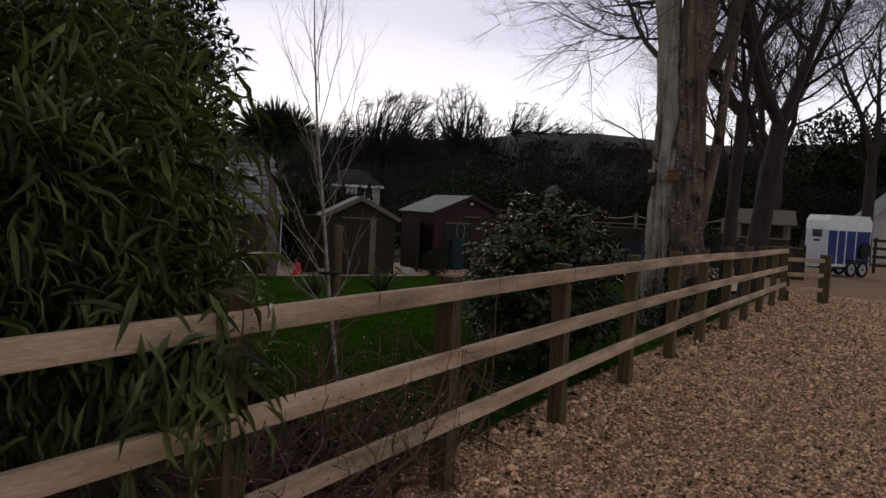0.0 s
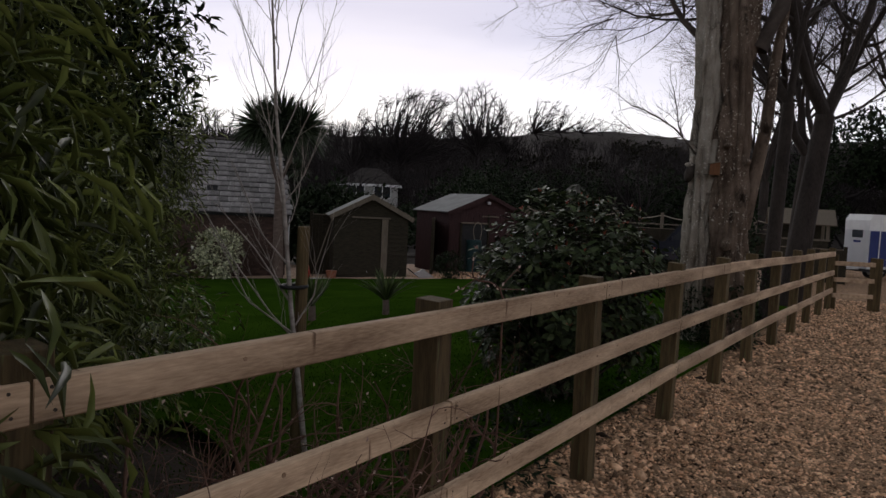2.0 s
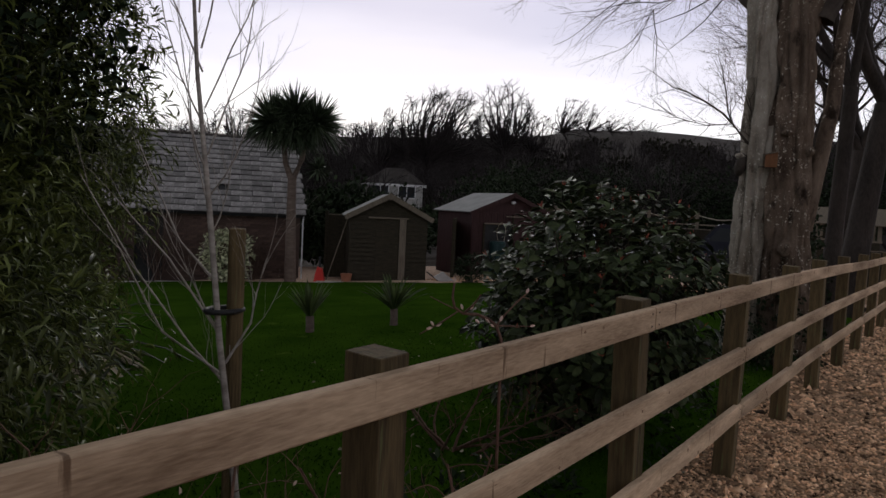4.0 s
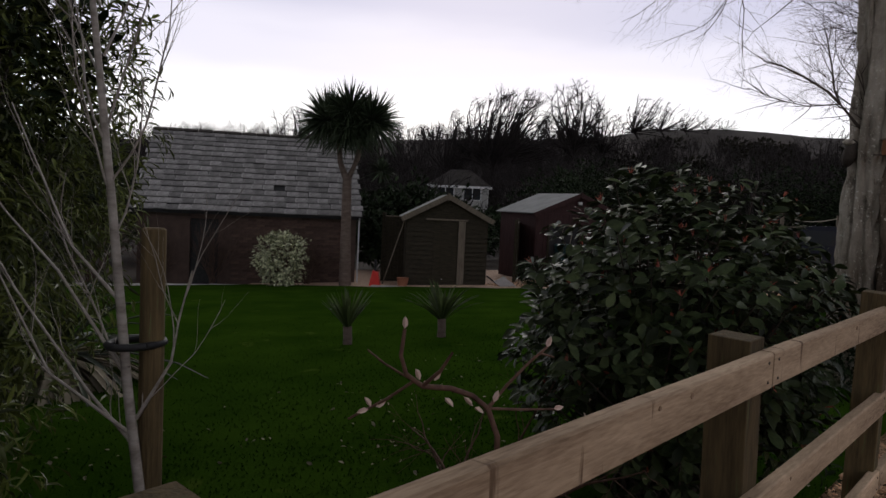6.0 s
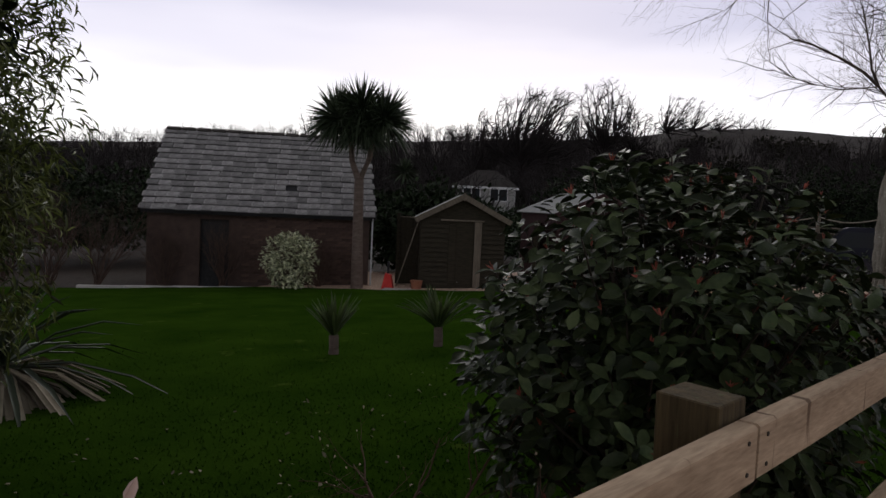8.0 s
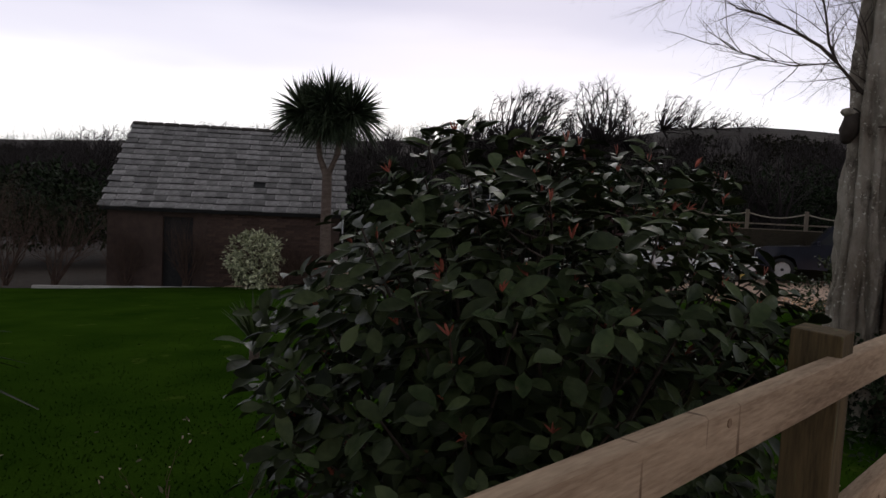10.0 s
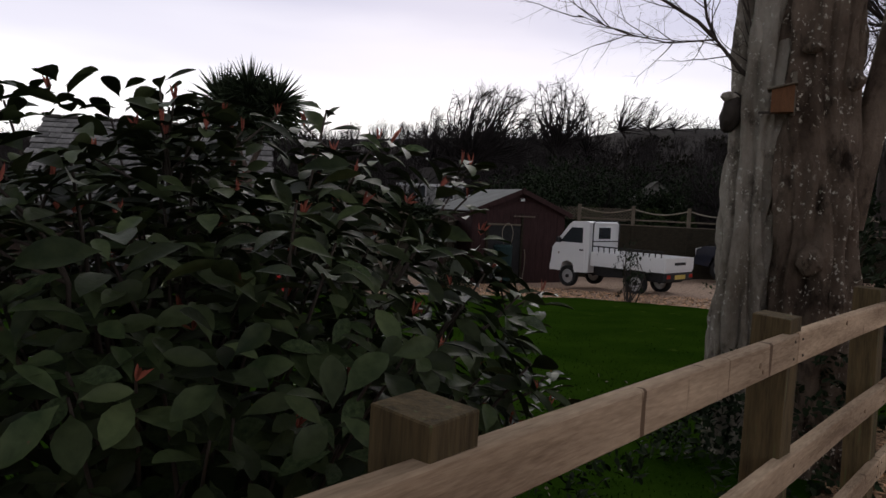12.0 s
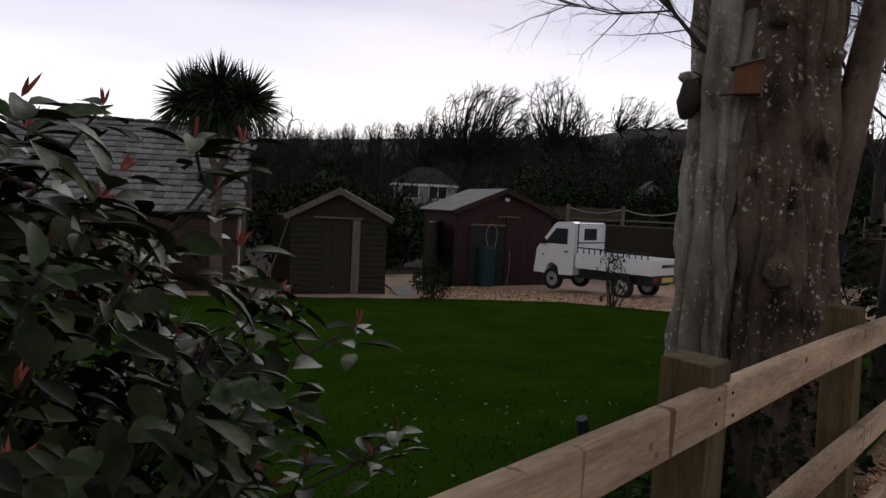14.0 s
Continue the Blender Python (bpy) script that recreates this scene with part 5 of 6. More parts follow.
for sgn in (-1, 1):
    part("tail_lamp", boxed(-1.707, -1.66, sgn * .56 - .09, sgn * .56 + .09, .48, .58, bevel=.01), LIGHTR, truck)
    part("mudguard", prism([(-1.22, .62), (-1.14, .70), (-.62, .70), (-.54, .62), (-.58, .60), (-.66, .66), (-1.10, .66), (-1.18, .60)], (min(sgn * .5, sgn * .69), max(sgn * .5, sgn * .69))), WHITE, truck)
for x in (1.15, -.88):
    for sgn in (-1, 1):
        wheel(truck, pose(x, sgn * .61, .28), .28, .15, STEEL)
rack2 = bmesh.new()
for k in range(12):
    box(rack2, -1.55 + k * .16, -1.53 + k * .16, .66, .685, .98, 1.12)
box(rack2, -1.6, .4, .655, .69, 1.11, 1.14)
part("side_rail", rack2, BLACKP, truck, "dark barred rail along the far side")

JX, JY = -8.2, 28.9
car = thing("offroad_car", "dark blue-black offroad car parked by boundary fence", "car", pose(JX, JY, gz(JX, JY), 0, 0, 196))
body = [(-2.2, .45), (-2.2, 1.05), (-2.1, 1.15), (.55, 1.12), (1.9, 1.05), (2.12, .95), (2.18, .5), (1.75, .42), (1.65, .72), (1.35, .84), (1.02, .72), (.92, .42), (-.95, .42), (-1.05, .72), (-1.38, .84), (-1.68, .72), (-1.78, .45)]
part("body", prism(body, (-.88, .88)), NIGHT, car)
part("cabin", prism([(-2.12, 1.12), (-2.0, 1.78), (-1.7, 1.84), (-.1, 1.82), (.1, 1.76), (.62, 1.12)], (-.80, .80)), NIGHT, car)
for sgn in (-1, 1):
    part("side_window", prism([(-.75, 1.20), (-.75, 1.68), (.02, 1.68), (.42, 1.20)], (sgn * .80, sgn * .806)), GLASS, car)
    part("side_window", prism([(-1.85, 1.20), (-1.80, 1.68), (-.85, 1.68), (-.85, 1.20)], (sgn * .80, sgn * .806)), GLASS, car)
    part("headlamp", boxed(2.06, 2.17, sgn * .62 - .14, sgn * .62 + .14, .80, .96, bevel=.02), STEEL, car)
    part("mirror", boxed(.35, .45, min(sgn * .82, sgn * 1.0), max(sgn * .82, sgn * 1.0), 1.15, 1.3, bevel=.02), NIGHT, car)
    for x in (1.35, -1.38):
        wheel(car, pose(x, sgn * .76, .36), .36, .24, STEEL)
part("windscreen", prism([(.13, 1.75), (.60, 1.17), (.63, 1.18), (.16, 1.77)], (-.72, .72)), GLASS, car)
part("grille", boxed(2.17, 2.20, -.42, .42, .72, .95), STEEL, car)
part("bumper", boxed(2.12, 2.26, -.86, .86, .45, .68, bevel=.03), BLACKP, car)

# horse trailer
HX, HY = -1.75, 30.3
tra = thing("horse_trailer", "white and navy twin-axle horse trailer parked on lane", "trailer", pose(HX, HY, -.22, 0, 0, 46) @ Matrix.Diagonal((.80, .80, 1.0, 1)))
W2, L2 = .68, 1.2
side = [(-L2, .38), (-L2, 2.05), (-L2 + .18, 2.25), (L2 - .18, 2.25), (L2, 2.05), (L2, .38)]
part("body", prism(side, (-W2, W2)), SILVER, tra, "white trailer body with rounded roof edge")
part("roof", prism([(-L2 - .01, 1.72), (-L2 - .01, 2.06), (-L2 + .17, 2.27), (L2 - .17, 2.27), (L2 + .01, 2.06), (L2 + .01, 1.72)], (-W2 - .012, W2 + .012)), WHITEP, tra)
for a, b in ((-1.14, -.68), (-.61, -.23), (-.15, .33), (.40, 1.14)):
    part("side_panel", boxed(a, b, -W2 - .022, -W2 - .002, .48, 1.70, bevel=.006), NAVY, tra, "navy blue side panel")
for x in (-.645, -.19, .365):
    part("seam", boxed(x - .02, x + .02, -W2 - .026, -W2, .42, 2.15), WHITEP, tra)
part("front_window", boxed(-L2 - .014, -L2 - .002, -.35, .25, 1.45, 1.72, bevel=.01), GLASS, tra)
part("front_badge", boxed(-L2 - .012, -L2 - .002, -.25, .15, 1.28, 1.36), NAVY, tra)
part("frame", boxed(-L2 - .1, L2, -.55, .55, .28, .38), BLACKP, tra)
part("drawbar", prism([(-L2 - 1.1, -.05), (-L2 - .05, -.4), (-L2 - .05, .4), (-L2 - 1.1, .05)], (.34, .42), "z"), STEEL, tra)
bm = bmesh.new()
disc(bm, .30, .16, pose(.80, -W2 - .10, 1.0, 90, 0, 0), 22)
part("spare_wheel", bm, RUBBER, tra)
for x in (.2, .82):
    for sgn in (-1, 1):
        wheel(tra, pose(x, sgn * .68, .30), .30, .16, STEEL)
part("mudguard", boxed(-.08, 1.12, -W2 - .15, -W2 - .01, .60, .66, bevel=.02), BLACKP, tra)

# wooden playhouse
play = thing("playhouse", "small weathered wooden playhouse with shingle roof", "playhouse", pose(-3.9, 27.0, -.25, 0, 0, 12))
for a, b, c, d in ((-.8, .8, -.7, -.64), (-.8, .8, .64, .7), (-.8, -.74, -.64, .64), (.74, .8, -.64, .64)):
    part("lower_wall", boxed(a, b, c, d, 0, 1.35), DARKW, play)
for x, y in ((-.77, -.67), (.77, -.67), (-.77, .67), (.77, .67), (.1, -.67)):
    part("post", boxed(x - .05, x + .05, y - .05, y + .05, 1.35, 1.85), GREYW, play)
part("sill", boxed(-.85, .85, -.74, -.62, 1.33, 1.39), GREYW, play)
part("back_wall", boxed(-.8, .8, .64, .7, 1.35, 1.85), DARKW, play)
for sgn in (-1, 1):
    r_ = part("roof_panel", boxed(-1.0, 1.0, 0, 1.0, 0, .04), GREYW, play, "weathered board roof")
    r_.matrix_basis = pose(0, 0, 2.32, -30, 0, 0) if sgn == 1 else pose(0, 0, 2.32, -30, 0, 180) @ pose(0, 0, 0)
panel_fence("panel_fence", -4.4, 25.3, -2.4, 25.6, -.25, 1.1, "low dark board fence before playhouse")
gate = thing("field_fence", "dark timber ranch fence beyond the trailer", "fence", pose(-.6, 34.5, -.25))
for k in range(5):
    part("post", boxed(k * 1.8 - .06, k * 1.8 + .06, -.06, .06, 0, 1.5, bevel=.006), DARKW, gate)
for z in (.35, .7, 1.05, 1.38):
    part("rail", boxed(-.1, 7.3, -.09, -.06, z - .06, z + .06), DARKW, gate)


# ---- houses ----
def house(name, label, m, W, D, eave, ridge, wall_m, roof_m, windows, hip=False, chimney=True):
    h = thing(name, label, "house", m)
    gable = [(-D / 2, 0), (D / 2, 0), (D / 2, eave), (0, ridge), (-D / 2, eave)] if not hip else [(-D / 2, 0), (D / 2, 0), (D / 2, eave), (-D / 2, eave)]
    part("wall", prism(gable, (-W / 2, W / 2), "x"), wall_m, h)
    run_, rise_ = D / 2 + .35, (ridge - eave) * (D / 2 + .35) / (D / 2)
    bm = bmesh.new()
    ov = W / 2 + .35
    inset = D / 2 if hip else 0
    v = [bm.verts.new(c) for c in ((-ov, -run_, ridge - rise_), (ov, -run_, ridge - rise_), (ov - inset, 0, ridge), (-ov + inset, 0, ridge), (-ov, run_, ridge - rise_), (ov, run_, ridge - rise_))]
    bm.faces.new((v[0], v[1], v[2], v[3]))
    bm.faces.new((v[3], v[2], v[5], v[4]))
    if hip:
        bm.faces.new((v[1], v[5], v[2]))
        bm.faces.new((v[0], v[3], v[4]))
    bmesh.ops.solidify(bm, geom=list(bm.faces), thickness=.15)
    part("roof", bm, roof_m, h)
    part("fascia", boxed(-ov, ov, -run_ - .03, -run_, ridge - rise_ - .22, ridge - rise_ - .02), WHITEP, h)
    if chimney:
        part("chimney", boxed(-W * .2 - .35, -W * .2 + .35, -.3, .3, ridge - .5, ridge + .7, bevel=.03), WALLB, h)
    for x, z, w, t in windows:
        wd = part("window", boxed(x - w / 2, x + w / 2, -D / 2 - .05, -D / 2, z, z + t), WHITEP, h, "white-framed window")
        n_ = max(1, round(w / .7))
        for k in range(n_):
            a = x - w / 2 + .08 + k * (w - .08) / n_
            part("pane", boxed(a, a + (w - .08) / n_ - .08, -D / 2 - .056, -D / 2 - .05, z + .08, z + t - .08), GLASS, wd)
    return h


def at(dx, dy, dist, ex=-1.49, ey=6.75):
    return ex + dx * dist, ey + dy * dist


house("house", "far pale cottage with dark hipped roof and white windows", pose(-43.9, 52.1, -.05, 0, 0, 38), 5.2, 4.2, 3.5, 4.8, RENDERW, TILE, [(-1.2, 2.0, 1.6, 1.2), (1.2, 2.0, 1.6, 1.2)], True, False)
x, y = at(-.43, .903, 51)
house("house", "far pale gabled house between dark trees", pose(x, y, -.9, 0, 0, 125), 2.4, 2.4, 3.6, 4.7, DIMWALL, TILE, [(-.6, 2.2, .7, 1.0), (.6, 2.2, .7, 1.0)], False, False)
for k, (dx, dy) in enumerate(((-.445, .895), (-.425, .905), (-.41, .912))):
    x, y = at(dx, dy, 47)
    leaf_mass("hedge_tree", "dark evergreen tree mass behind the garden", "tree", pose(x, y, -.7), 160 + k, [(0, 0, 1.9, 1.4, 1.2, 1.9, 1)], 3200, .22, .5, DARKLEAF, 6, DBARK, spread_shell=.6)
x, y = at(-.60, .80, 85)
house("house", "far cottage with reddish roof half hidden by trees", pose(x, y, -.6, 0, 0, 20), 5.0, 4.5, 3.0, 4.6, DIMWALL, TILE, [(0, 1.4, 1.6, 1.3)])
house("cottage", "stone cottage with steep slate roof behind trailer", pose(.8, 52, -.3, 0, 0, -80), 9, 6.0, 2.2, 5.0, RENDERW, SLATE, [(-2, .9, 1.2, 1.0), (1.5, .9, 1.2, 1.0)])

# ---- hedges and dark evergreens behind the garden ----
def clump(name, label, x, y, z, seed, rx, ry, rz, n, size=.28, mat_=None):
    return leaf_mass(name, label, "tree" if "tree" in name else "hedge", pose(x, y, z), seed, [(0, 0, rz * .95, rx, ry, rz, 2), (rx * .4, 0, rz * .7, rx * .7, ry * .8, rz * .7, 1)], n, size, .5, mat_ or DARKLEAF, 8, DBARK, spread_shell=.5)


hr = random.Random(101)
for k, (dx, dy, dist, rx, rz, zz) in enumerate(((-.80, .60, 26, 2.2, 1.5, -1.0), (-.77, .64, 27, 2.4, 1.7, -1.0), (-.74, .67, 28, 2.2, 1.5, -1.0), (-.71, .705, 34, 2.6, 1.25, -1.0), (-.64, .77, 40, 3.0, 1.15, -1.0), (-.585, .81, 44, 3.6, 2.3, -.8), (-.56, .83, 50, 3.0, 2.8, -.6),
                                           (-.53, .85, 54, 4.2, 3.0, -.6), (-.47, .88, 58, 4.4, 3.0, -.6), (-.40, .917, 60, 4.6, 3.2, -.6), (-.33, .94, 58, 4.6, 3.2, -.6), (-.26, .966, 56, 4.4, 3.0, -.6), (-.2, .98, 55, 4.2, 3.2, -.5), (-.14, .99, 52, 3.6, 3.6, -.4), (-.88, .47, 40, 4.0, 2.4, -1.0), (-.93, .36, 38, 4.0, 2.2, -1.2), (-.97, .24, 36, 4.2, 2.0, -1.2), (-.99, .1, 34, 4.2, 2.2, -1.2))):
    x, y = at(dx, dy, dist)
    clump("hedge_tree", "dark evergreen tree mass behind the garden", x, y, zz, 110 + k, rx, rx * .8, rz, int(2200 + 700 * rx), .26)
for k, (dx, dy, dist, w, h) in enumerate(((-.505, .863, 34, .85, 2.9), (-.432, .902, 35, .95, 2.8), (-.39, .92, 34, .7, 2.4))):
    x, y = at(dx, dy, dist)
    t = thing("topiary_cone", "clipped dark green conical topiary beyond back fence", "topiary", pose(x, y, gz(x, y) - .2))
    s = Shape()
    nr = np.random.RandomState(200 + k)
    u = nr.rand(1600)
    a = nr.rand(1600) * 2 * np.pi
    rad = w * np.sqrt(np.clip(1 - (u * .98) ** 1.6, 0, 1)) * (1 + .05 * nr.normal(size=1600))
    p = np.column_stack([rad * np.cos(a), rad * np.sin(a), .15 + u * h])
    d = np.column_stack([np.cos(a), np.sin(a), .6 * np.ones(1600)]) + .7 * nr.normal(size=(1600, 3))
    s.leaves(p, d, nr.normal(size=(1600, 3)) + np.array((0, 0, 1)), .14, .08)
    mesh_part("foliage", s.mesh("foliage"), CONELEAF, t)["kind"] = "stuff"
    st = Shape()
    st.tube([(0, 0, -.1), (0, 0, h * .8)], [.06, .02], 6)
    mesh_part("trunk", st.mesh("trunk"), DBARK, t)
x, y = at(-.779, .628, 40)
straps("cordyline_palm", "far dark cordyline above the hedge", pose(x, y, 3.0), 88, 160, 1.2, .09, PALMLEAF, .3, "palm", .3, -.5, .12)
clump("umbrella_tree", "dark domed evergreen tree behind the trailer", -3.6, 62, 4.6, 131, 4.2, 4.0, 3.0, 8000, .34)

# ---- wooded hillside and its skyline trees ----
woods = Shape()
wr = random.Random(301)
COPSE = [proto(540 + k, .022, (6, 5), 2, .1, 3) for k in range(8)]
for k in range(900):
    bearing = wr.uniform(-14, 98)
    a = math.radians(bearing)
    dist = wr.choice((wr.uniform(50, 95), wr.uniform(75, 150), wr.uniform(110, 168)))
    x, y = -2 - math.sin(a) * dist, 6 + math.cos(a) * dist
    foot = gz(x, y) + hill(x, y) - .3
    room = dist * math.tan(math.radians(by_bearing(TREELINE, bearing) - wr.uniform(0, .5))) + 1.5 - foot
    tall_by = min(wr.uniform(3.5, 6.0) * (1 + dist / 400), room * .9)
    if tall_by > .8:
        set_proto(woods, COPSE[k % 8], (x, y, foot), (wr.gauss(0, .08), wr.gauss(0, .08), 1), tall_by, wr)
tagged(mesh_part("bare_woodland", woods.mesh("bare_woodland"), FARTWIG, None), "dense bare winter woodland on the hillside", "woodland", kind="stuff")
scrub = Shape()
nr = np.random.RandomState(302)
for k in range(340):
    a = math.radians(wr.uniform(-14, 100))
    dist = wr.uniform(58, 150)
    x, y = -2 - math.sin(a) * dist, 6 + math.cos(a) * dist
    z = gz(x, y) + hill(x, y)
    rad = min(wr.uniform(1.6, 3.2), max(.5, dist * math.tan(math.radians(by_bearing(CREST, math.degrees(a)) - .3)) + 1.5 - z))
    n = 130
    d = nr.normal(size=(n, 3))
    d /= np.linalg.norm(d, axis=1)[:, None]
    d[:, 2] = np.abs(d[:, 2])
    scrub.leaves(np.array((x, y, z)) + d * rad * nr.uniform(.6, 1.05, (n, 1)) * np.array((1.2, 1.2, .9)), d + nr.normal(size=(n, 3)), nr.normal(size=(n, 3)) + np.array((0, 0, 1)), nr.uniform(.5, 1.0, n), nr.uniform(.25, .5, n))
SCRUB = surface("far scrub", (.014, .015, .010), (.030, .027, .020), .95, .06, .5, .2, random_by="island", random_amount=.3, spec=0)
tagged(mesh_part("hillside_scrub", scrub.mesh("hillside_scrub"), SCRUB, None), "dark evergreen scrub on the hillside", "scrub", kind="stuff")

def ridge_tree(label, bearing, dist, top, width, seed, lean=0.0, limbs=26, open_by=.45, low=.2):
    """A bare tree whose crown fills a dome, combed over by the wind when it leans."""
    a = math.radians(bearing)
    x, y = -2 - math.sin(a) * dist, 5.2 + math.cos(a) * dist
    foot = gz(x, y) + hill(x, y) - .2
    h = dist * math.tan(math.radians(top)) + 1.55 - foot
    t = thing("ridge_tree", label, "tree", pose(x, y, foot, 0, 0, bearing), "skyline trees")
    r = random.Random(seed)
    width, limbs = width * 1.15, int(limbs * 1.5)
    tk, tw = Shape(), Shape()
    fork = np.array((-lean * h * .12, 0, h * (.16 + low * .5)))
    tk.tube([(0, 0, -.5), fork * .5, fork], [h * .028, h * .023, h * .02], 7)
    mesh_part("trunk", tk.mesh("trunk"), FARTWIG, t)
    cr = Shape()
    for k in range(limbs):
        up = r.random() ** .85
        az = k * 2.4 + r.uniform(-.3, .3)
        rad = math.sqrt(max(0.0, 1 - (up * .97) ** 3.5)) * math.sqrt(r.uniform(.15, 1.0))
        end = np.array((width / 2 * rad * math.cos(az) + lean * h * .13 * up, width / 2 * rad * math.sin(az), h * (low + (1 - low) * up * 1.0) - lean * h * .09 * math.cos(az) * rad))
        start = fork * r.uniform(.75, 1.0)
        mid = start + (end - start) * np.array((.68, .68, .42)) + np.array((-lean * h * .05 + r.gauss(0, .035) * h, r.gauss(0, .035) * h, h * r.uniform(-.02, .05)))
        pts = [start, (start + mid) / 2 + np.array((0, 0, h * .02)), mid, (mid + end) / 2 + np.array((r.gauss(0, .03) * h, r.gauss(0, .03) * h, h * .01)), end]
        cr.tube(pts, [h * .015, h * .012, h * .009, h * .006, h * .003], 4)
        for q in range(10):
            u = 3.95 if q < 2 else r.uniform(.3, 1.0) * 4
            i_ = min(3, int(u))
            b = pts[i_] + (pts[i_ + 1] - pts[i_]) * (u - i_)
            d = unit(pts[i_ + 1] - pts[i_]) * .6 + np.array((r.gauss(0, open_by + .15) + lean * .45, r.gauss(0, open_by + .15), r.gauss(.08, .42)))
            set_proto(tw, FARSPRAYS[r.randrange(4)], b, d, h * r.uniform(.08, .14), r)
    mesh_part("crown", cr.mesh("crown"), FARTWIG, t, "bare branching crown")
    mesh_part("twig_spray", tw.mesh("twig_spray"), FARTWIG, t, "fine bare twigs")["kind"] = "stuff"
    return t


WIND, ROUND, SMALL = "windswept bare tree on the skyline", "open upright bare tree on the skyline", "low bare tree on the wooded skyline"
for row in ((WIND, 38.2, 95, 9.0, 14.0, 401, .9, 60, .4, .42), (WIND, 42.4, 98, 7.3, 8.5, 402, .5, 24, .4, .3), (ROUND, 32.3, 110, 9.9, 9.5, 403, .0, 30, .25, .42), (SMALL, 29.9, 118, 8.0, 7.5, 404, .2, 20, .4, .4), (SMALL, 35.0, 105, 7.4, 5.5, 405, .4, 16),
            (WIND, 27.1, 158, 9.0, 9.0, 406, 1.4, 34, .35, .05), (WIND, 25.2, 160, 8.5, 8.5, 407, 1.4, 28, .35, .03), (WIND, 23.5, 162, 8.1, 8.0, 408, 1.3, 24, .35, .0), (WIND, 22.0, 164, 7.7, 7.5, 409, 1.2, 20, .35, .0), (WIND, 20.7, 165, 7.4, 6.0, 410, 1.1, 16, .35, .0),
            (ROUND, 54.8, 80, 6.8, 9.0, 411, .1, 36, .4, .3), (SMALL, 45.6, 92, 6.3, 6.5, 412, .3, 18), (SMALL, 48.6, 90, 5.9, 5.5, 413, .2, 16), (SMALL, 51.2, 86, 5.5, 5.0, 414, .2, 14), (SMALL, 58.5, 84, 5.5, 6.0, 415, .1, 16), (SMALL, 62.5, 86, 5.2, 6.0, 416, .1, 14),
            (WIND, 70.7, 90, 4.5, 6.2, 417, .5, 22, .4, .3), (SMALL, 75.5, 100, 3.4, 6.0, 418, .2, 12), (SMALL, 81, 110, 3.2, 7.0, 419, .2, 12), (SMALL, 14.2, 90, 6.9, 7.5, 420, .3, 18), (ROUND, 9.0, 75, 8.0, 8.5, 421, .0, 24), (ROUND, 5.4, 70, 8.2, 8.5, 422, .0, 24)):
    ridge_tree(*row)

# ---- small things by the sheds ----
shovel = thing("long_pole", "long thin pole leaning on shed wall", "pole", pose(-15.75, 16.45, -.75))
s = Shape()
s.tube([(0, 0, 0), (.38, .42, 1.85)], [.018, .018], 6)
mesh_part("shaft", s.mesh("shaft"), GREYW, shovel)
bag = thing("red_mower_box", "bright red plastic garden tool box on slab", "tool", pose(-15.62, 16.05, -.80, 0, 0, 40))
part("body", prism([(-.16, 0), (.16, 0), (.08, .40), (-.06, .46)], (-.12, .12)), REDP, bag)
part("handle", boxed(-.03, .03, -.02, .02, .44, .75), BLACKP, bag)
slab = thing("paving_slab", "pale paving slab beside the shed", "slab", pose(-15.05, 16.05, -.80, 0, 0, 42))
part("stone", boxed(-.5, .75, -.30, .25, 0, .07, bevel=.01), CONCRETE, slab)
pot = thing("plant_pot", "terracotta pot beside the shed", "pot", pose(-15.1, 16.6, -.78))
bm = bmesh.new()
disc(bm, .12, .26, pose(0, 0, .13), 14, .17)
part("body", bm, surface("terracotta", (.22, .09, .05), (.30, .13, .08), .9), pot)
barrow = thing("wheelbarrow", "upturned grey wheelbarrow leaning by shed", "wheelbarrow", pose(-13.05, 18.5, -.72, 0, 35, 40))
part("tray", prism([(-.35, 0), (.35, 0), (.22, .28), (-.22, .28)], (-.04, .04)), STEEL, barrow)
part("frame", boxed(-.6, .5, -.015, .015, -.02, .02), BLACKP, barrow)
spot = thing("garden_light", "small black garden spotlight in the lawn", "garden light", pose(-3.55, 10.4, 0))
bm = bmesh.new()
disc(bm, .035, .10, pose(0, 0, .28, 20, 0, 0), 12)
part("head", bm, BLACKP, spot)
part("spike", boxed(-.008, .008, -.008, .008, -.05, .25), BLACKP, spot)

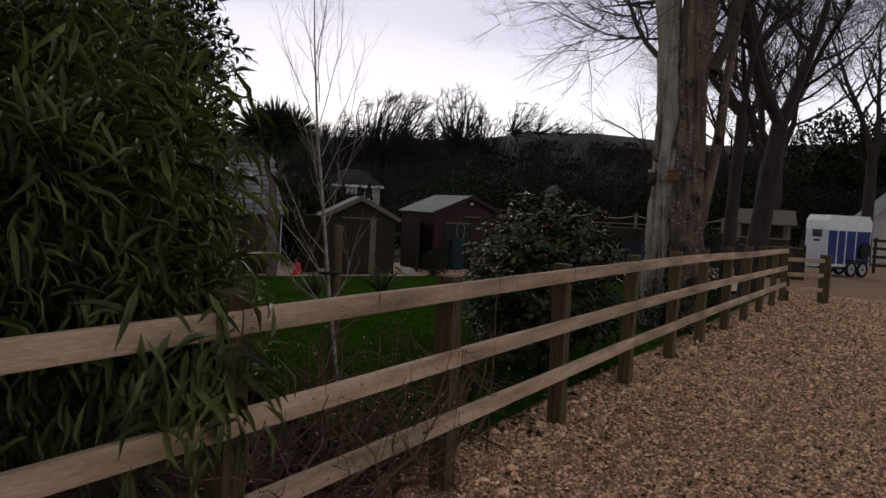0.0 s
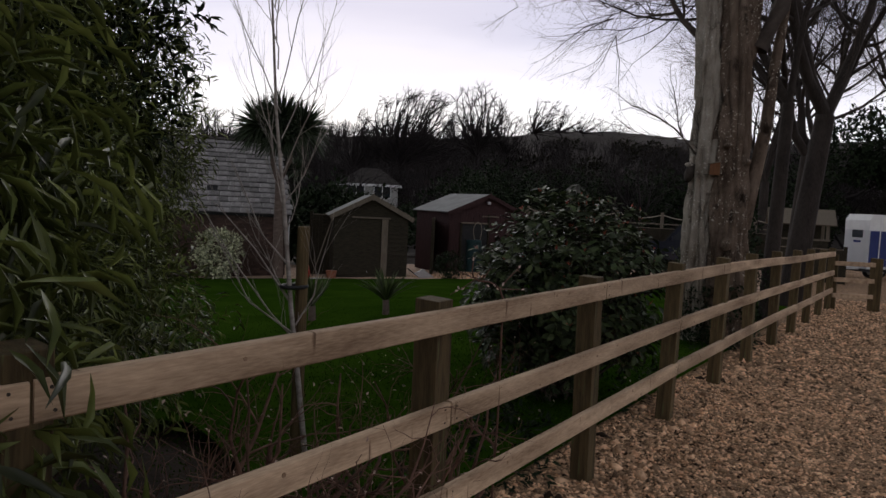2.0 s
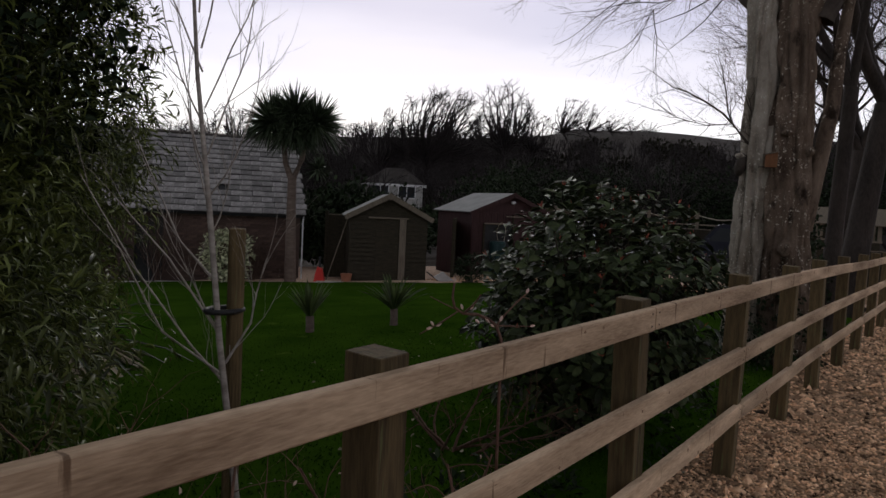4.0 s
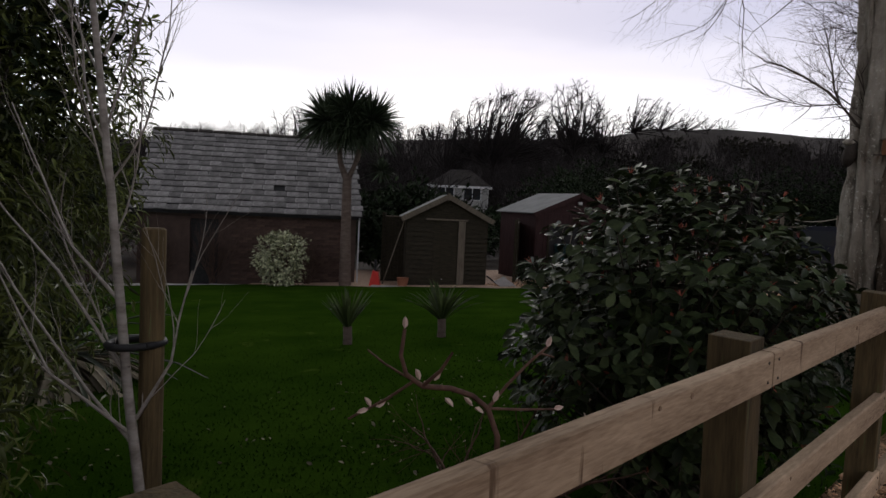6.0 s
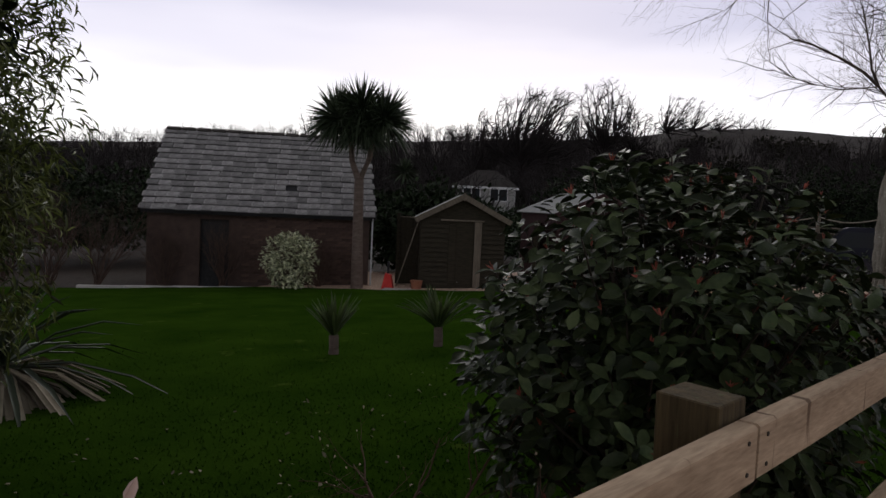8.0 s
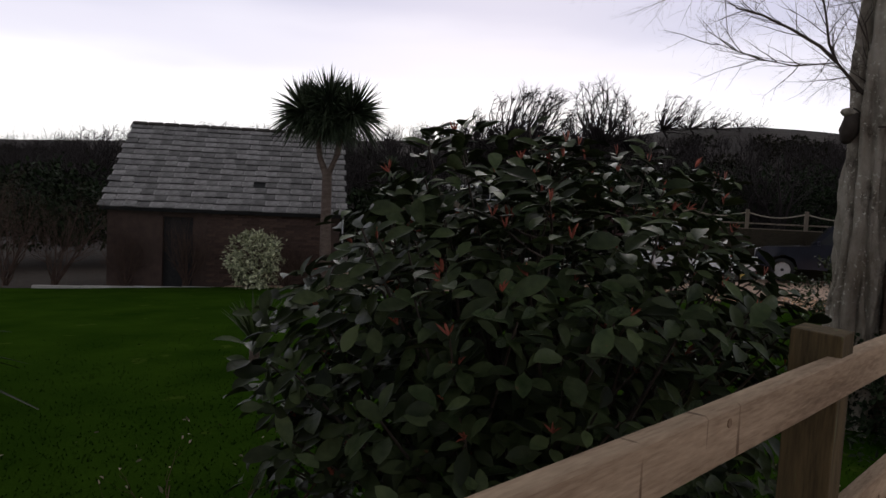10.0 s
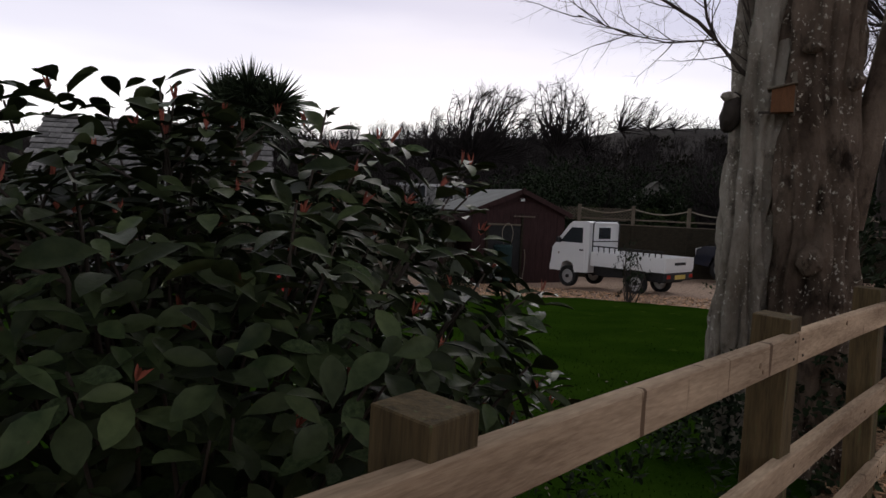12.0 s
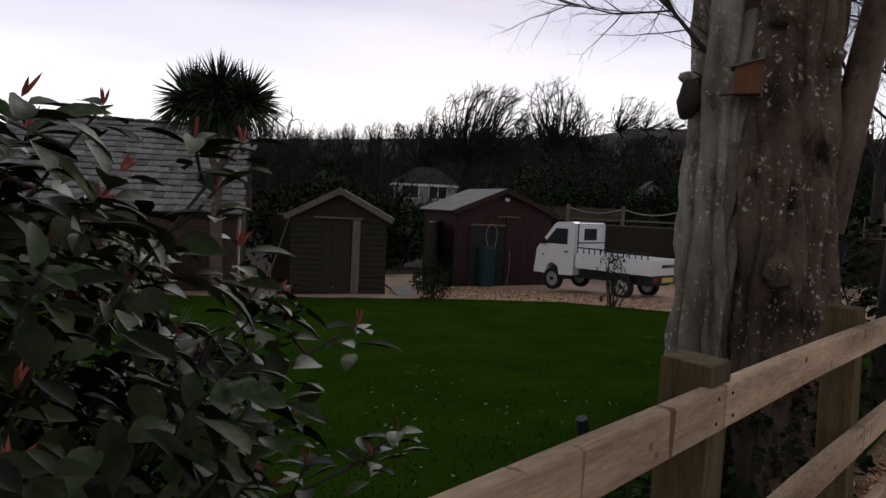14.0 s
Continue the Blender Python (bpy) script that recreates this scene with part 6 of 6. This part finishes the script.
# ---- loose cover: stones, grass, fallen petals ----
nr = np.random.RandomState(7)
def stones(name, x0, x1, y0, y1, n, lo, hi, label, lift_by=0.0):
    s = Shape()
    p = np.column_stack([nr.uniform(x0, x1, n), nr.uniform(y0, y1, n)])
    z = np.array([gz(a, b) + .012 * noise.noise((a * .9, b * .9, 3)) for a, b in p]) + lift_by
    r = nr.uniform(lo, hi, (n, 1)) * nr.uniform(.7, 1.3, (n, 3)) * np.array((1, 1, .62))
    base = np.array([(1, 0, 0), (.1, 1, 0), (-1, .15, 0), (-.1, -1, 0), (.15, .1, 1), (0, 0, -1)], float)
    jit = base[None] * (1 + .3 * nr.normal(size=(n, 6, 1)))
    a = nr.rand(n) * 2 * np.pi
    ca, sa = np.cos(a)[:, None], np.sin(a)[:, None]
    v = jit * r[:, None, :]
    v = np.stack([v[..., 0] * ca - v[..., 1] * sa, v[..., 0] * sa + v[..., 1] * ca, v[..., 2] + .3 * v[..., 0]], -1)
    v += np.column_stack([p, z])[:, None]
    f = np.array([(0, 1, 4, 4), (1, 2, 4, 4), (2, 3, 4, 4), (3, 0, 4, 4), (1, 0, 5, 5), (2, 1, 5, 5), (3, 2, 5, 5), (0, 3, 5, 5)])
    s.add(v.reshape(-1, 3), (f[None] + 6 * np.arange(n)[:, None, None]).reshape(-1, 4))
    return tagged(mesh_part(name, s.mesh(name), STONE, None), label, "gravel", kind="stuff")


stones("gravel_stones", -2.4, .7, 1.8, 8.5, 40000, .008, .021, "loose golden-brown gravel stones on the lane")
stones("gravel_stones", -2.3, 1.2, 8.5, 20, 20000, .014, .03, "loose golden-brown gravel stones on the lane")
stones("gravel_stones", -14, -5, 18.5, 22, 6000, .012, .03, "loose pale gravel stones on the drive", -.015)
stones("gravel_stones", -2.4, 6, -8, 1.8, 22000, .016, .034, "loose golden-brown gravel stones on the lane")
stones("gravel_stones", .7, 6, 1.8, 20, 22000, .018, .036, "loose golden-brown gravel stones on the lane")
stones("edge_stones", -2.45, -1.75, 3.5, 12, 260, .02, .055, "larger stones and rubble along fence foot")


def blades(name, x0, x1, y0, y1, n, h):
    s = Shape()
    p = np.column_stack([nr.uniform(x0, x1, n), nr.uniform(y0, y1, n)])
    p = p[nr.rand(n) < np.exp(-np.hypot(p[:, 0] + 3.2, (p[:, 1] - 6) * .7) / 2.6)]
    n = len(p)
    z = np.array([gz(a, b) + .02 + .02 * noise.noise((a * .9, b * .9, 3)) for a, b in p])
    b0 = np.column_stack([p, z])
    a = nr.rand(n) * 2 * np.pi
    sd = np.column_stack([np.cos(a), np.sin(a), np.zeros(n)]) * .006
    tip = b0 + np.column_stack([nr.normal(size=(n, 2)) * h * .5, h * nr.uniform(.6, 1.3, n)])
    v = np.stack([b0 - sd, b0 + sd, tip], 1).reshape(-1, 3)
    k = 3 * np.arange(n)
    s.add(v, np.stack([k, k + 1, k + 2, k + 2], -1))
    return tagged(mesh_part(name, s.mesh(name), BLADE, None), "short lawn grass blades", "grass", kind="stuff")


blades("grass_blades", -11, -2.4, 2.6, 17, 170000, .018)
s = Shape()
n = 420
p = np.column_stack([nr.uniform(-6.5, -2.25, n), nr.uniform(1.5, 12, n)])
z = np.array([gz(a, b) + .04 for a, b in p])
s.leaves(np.column_stack([p, z]), nr.normal(size=(n, 3)) * np.array((1, 1, .3)), nr.normal(size=(n, 3)) * .5 + np.array((0, 0, 1)), nr.uniform(.02, .05, n), nr.uniform(.012, .026, n), .1)
tagged(mesh_part("fallen_leaves", s.mesh("fallen_leaves"), DEADLEAF, None), "pale fallen leaves and petals on the grass", "leaves", kind="stuff")
leaf_mass("ivy", "dark ivy and dead leaves round the tree foot", "ivy", pose(-2.72, 10.55, 0), 97, [(.15, -.1, .2, .48, .42, .55, 2), (-.2, -.2, .1, .4, .35, .3, 1)], 2200, .05, .7, DARKLEAF)
low_plants = leaf_mass("ground_cover", "low dark green weeds under the fence", "weeds", pose(-2.75, 3.4, 0), 99, [(0, -1.2, .08, .45, 1.2, .22, 1), (0, 1.2, .08, .45, 1.3, .2, 1), (0, 3.6, .06, .4, 1.4, .22, 1), (-.2, 6, .06, .4, 1.6, .25, 1)], 3600, .06, .4, DARKLEAF)
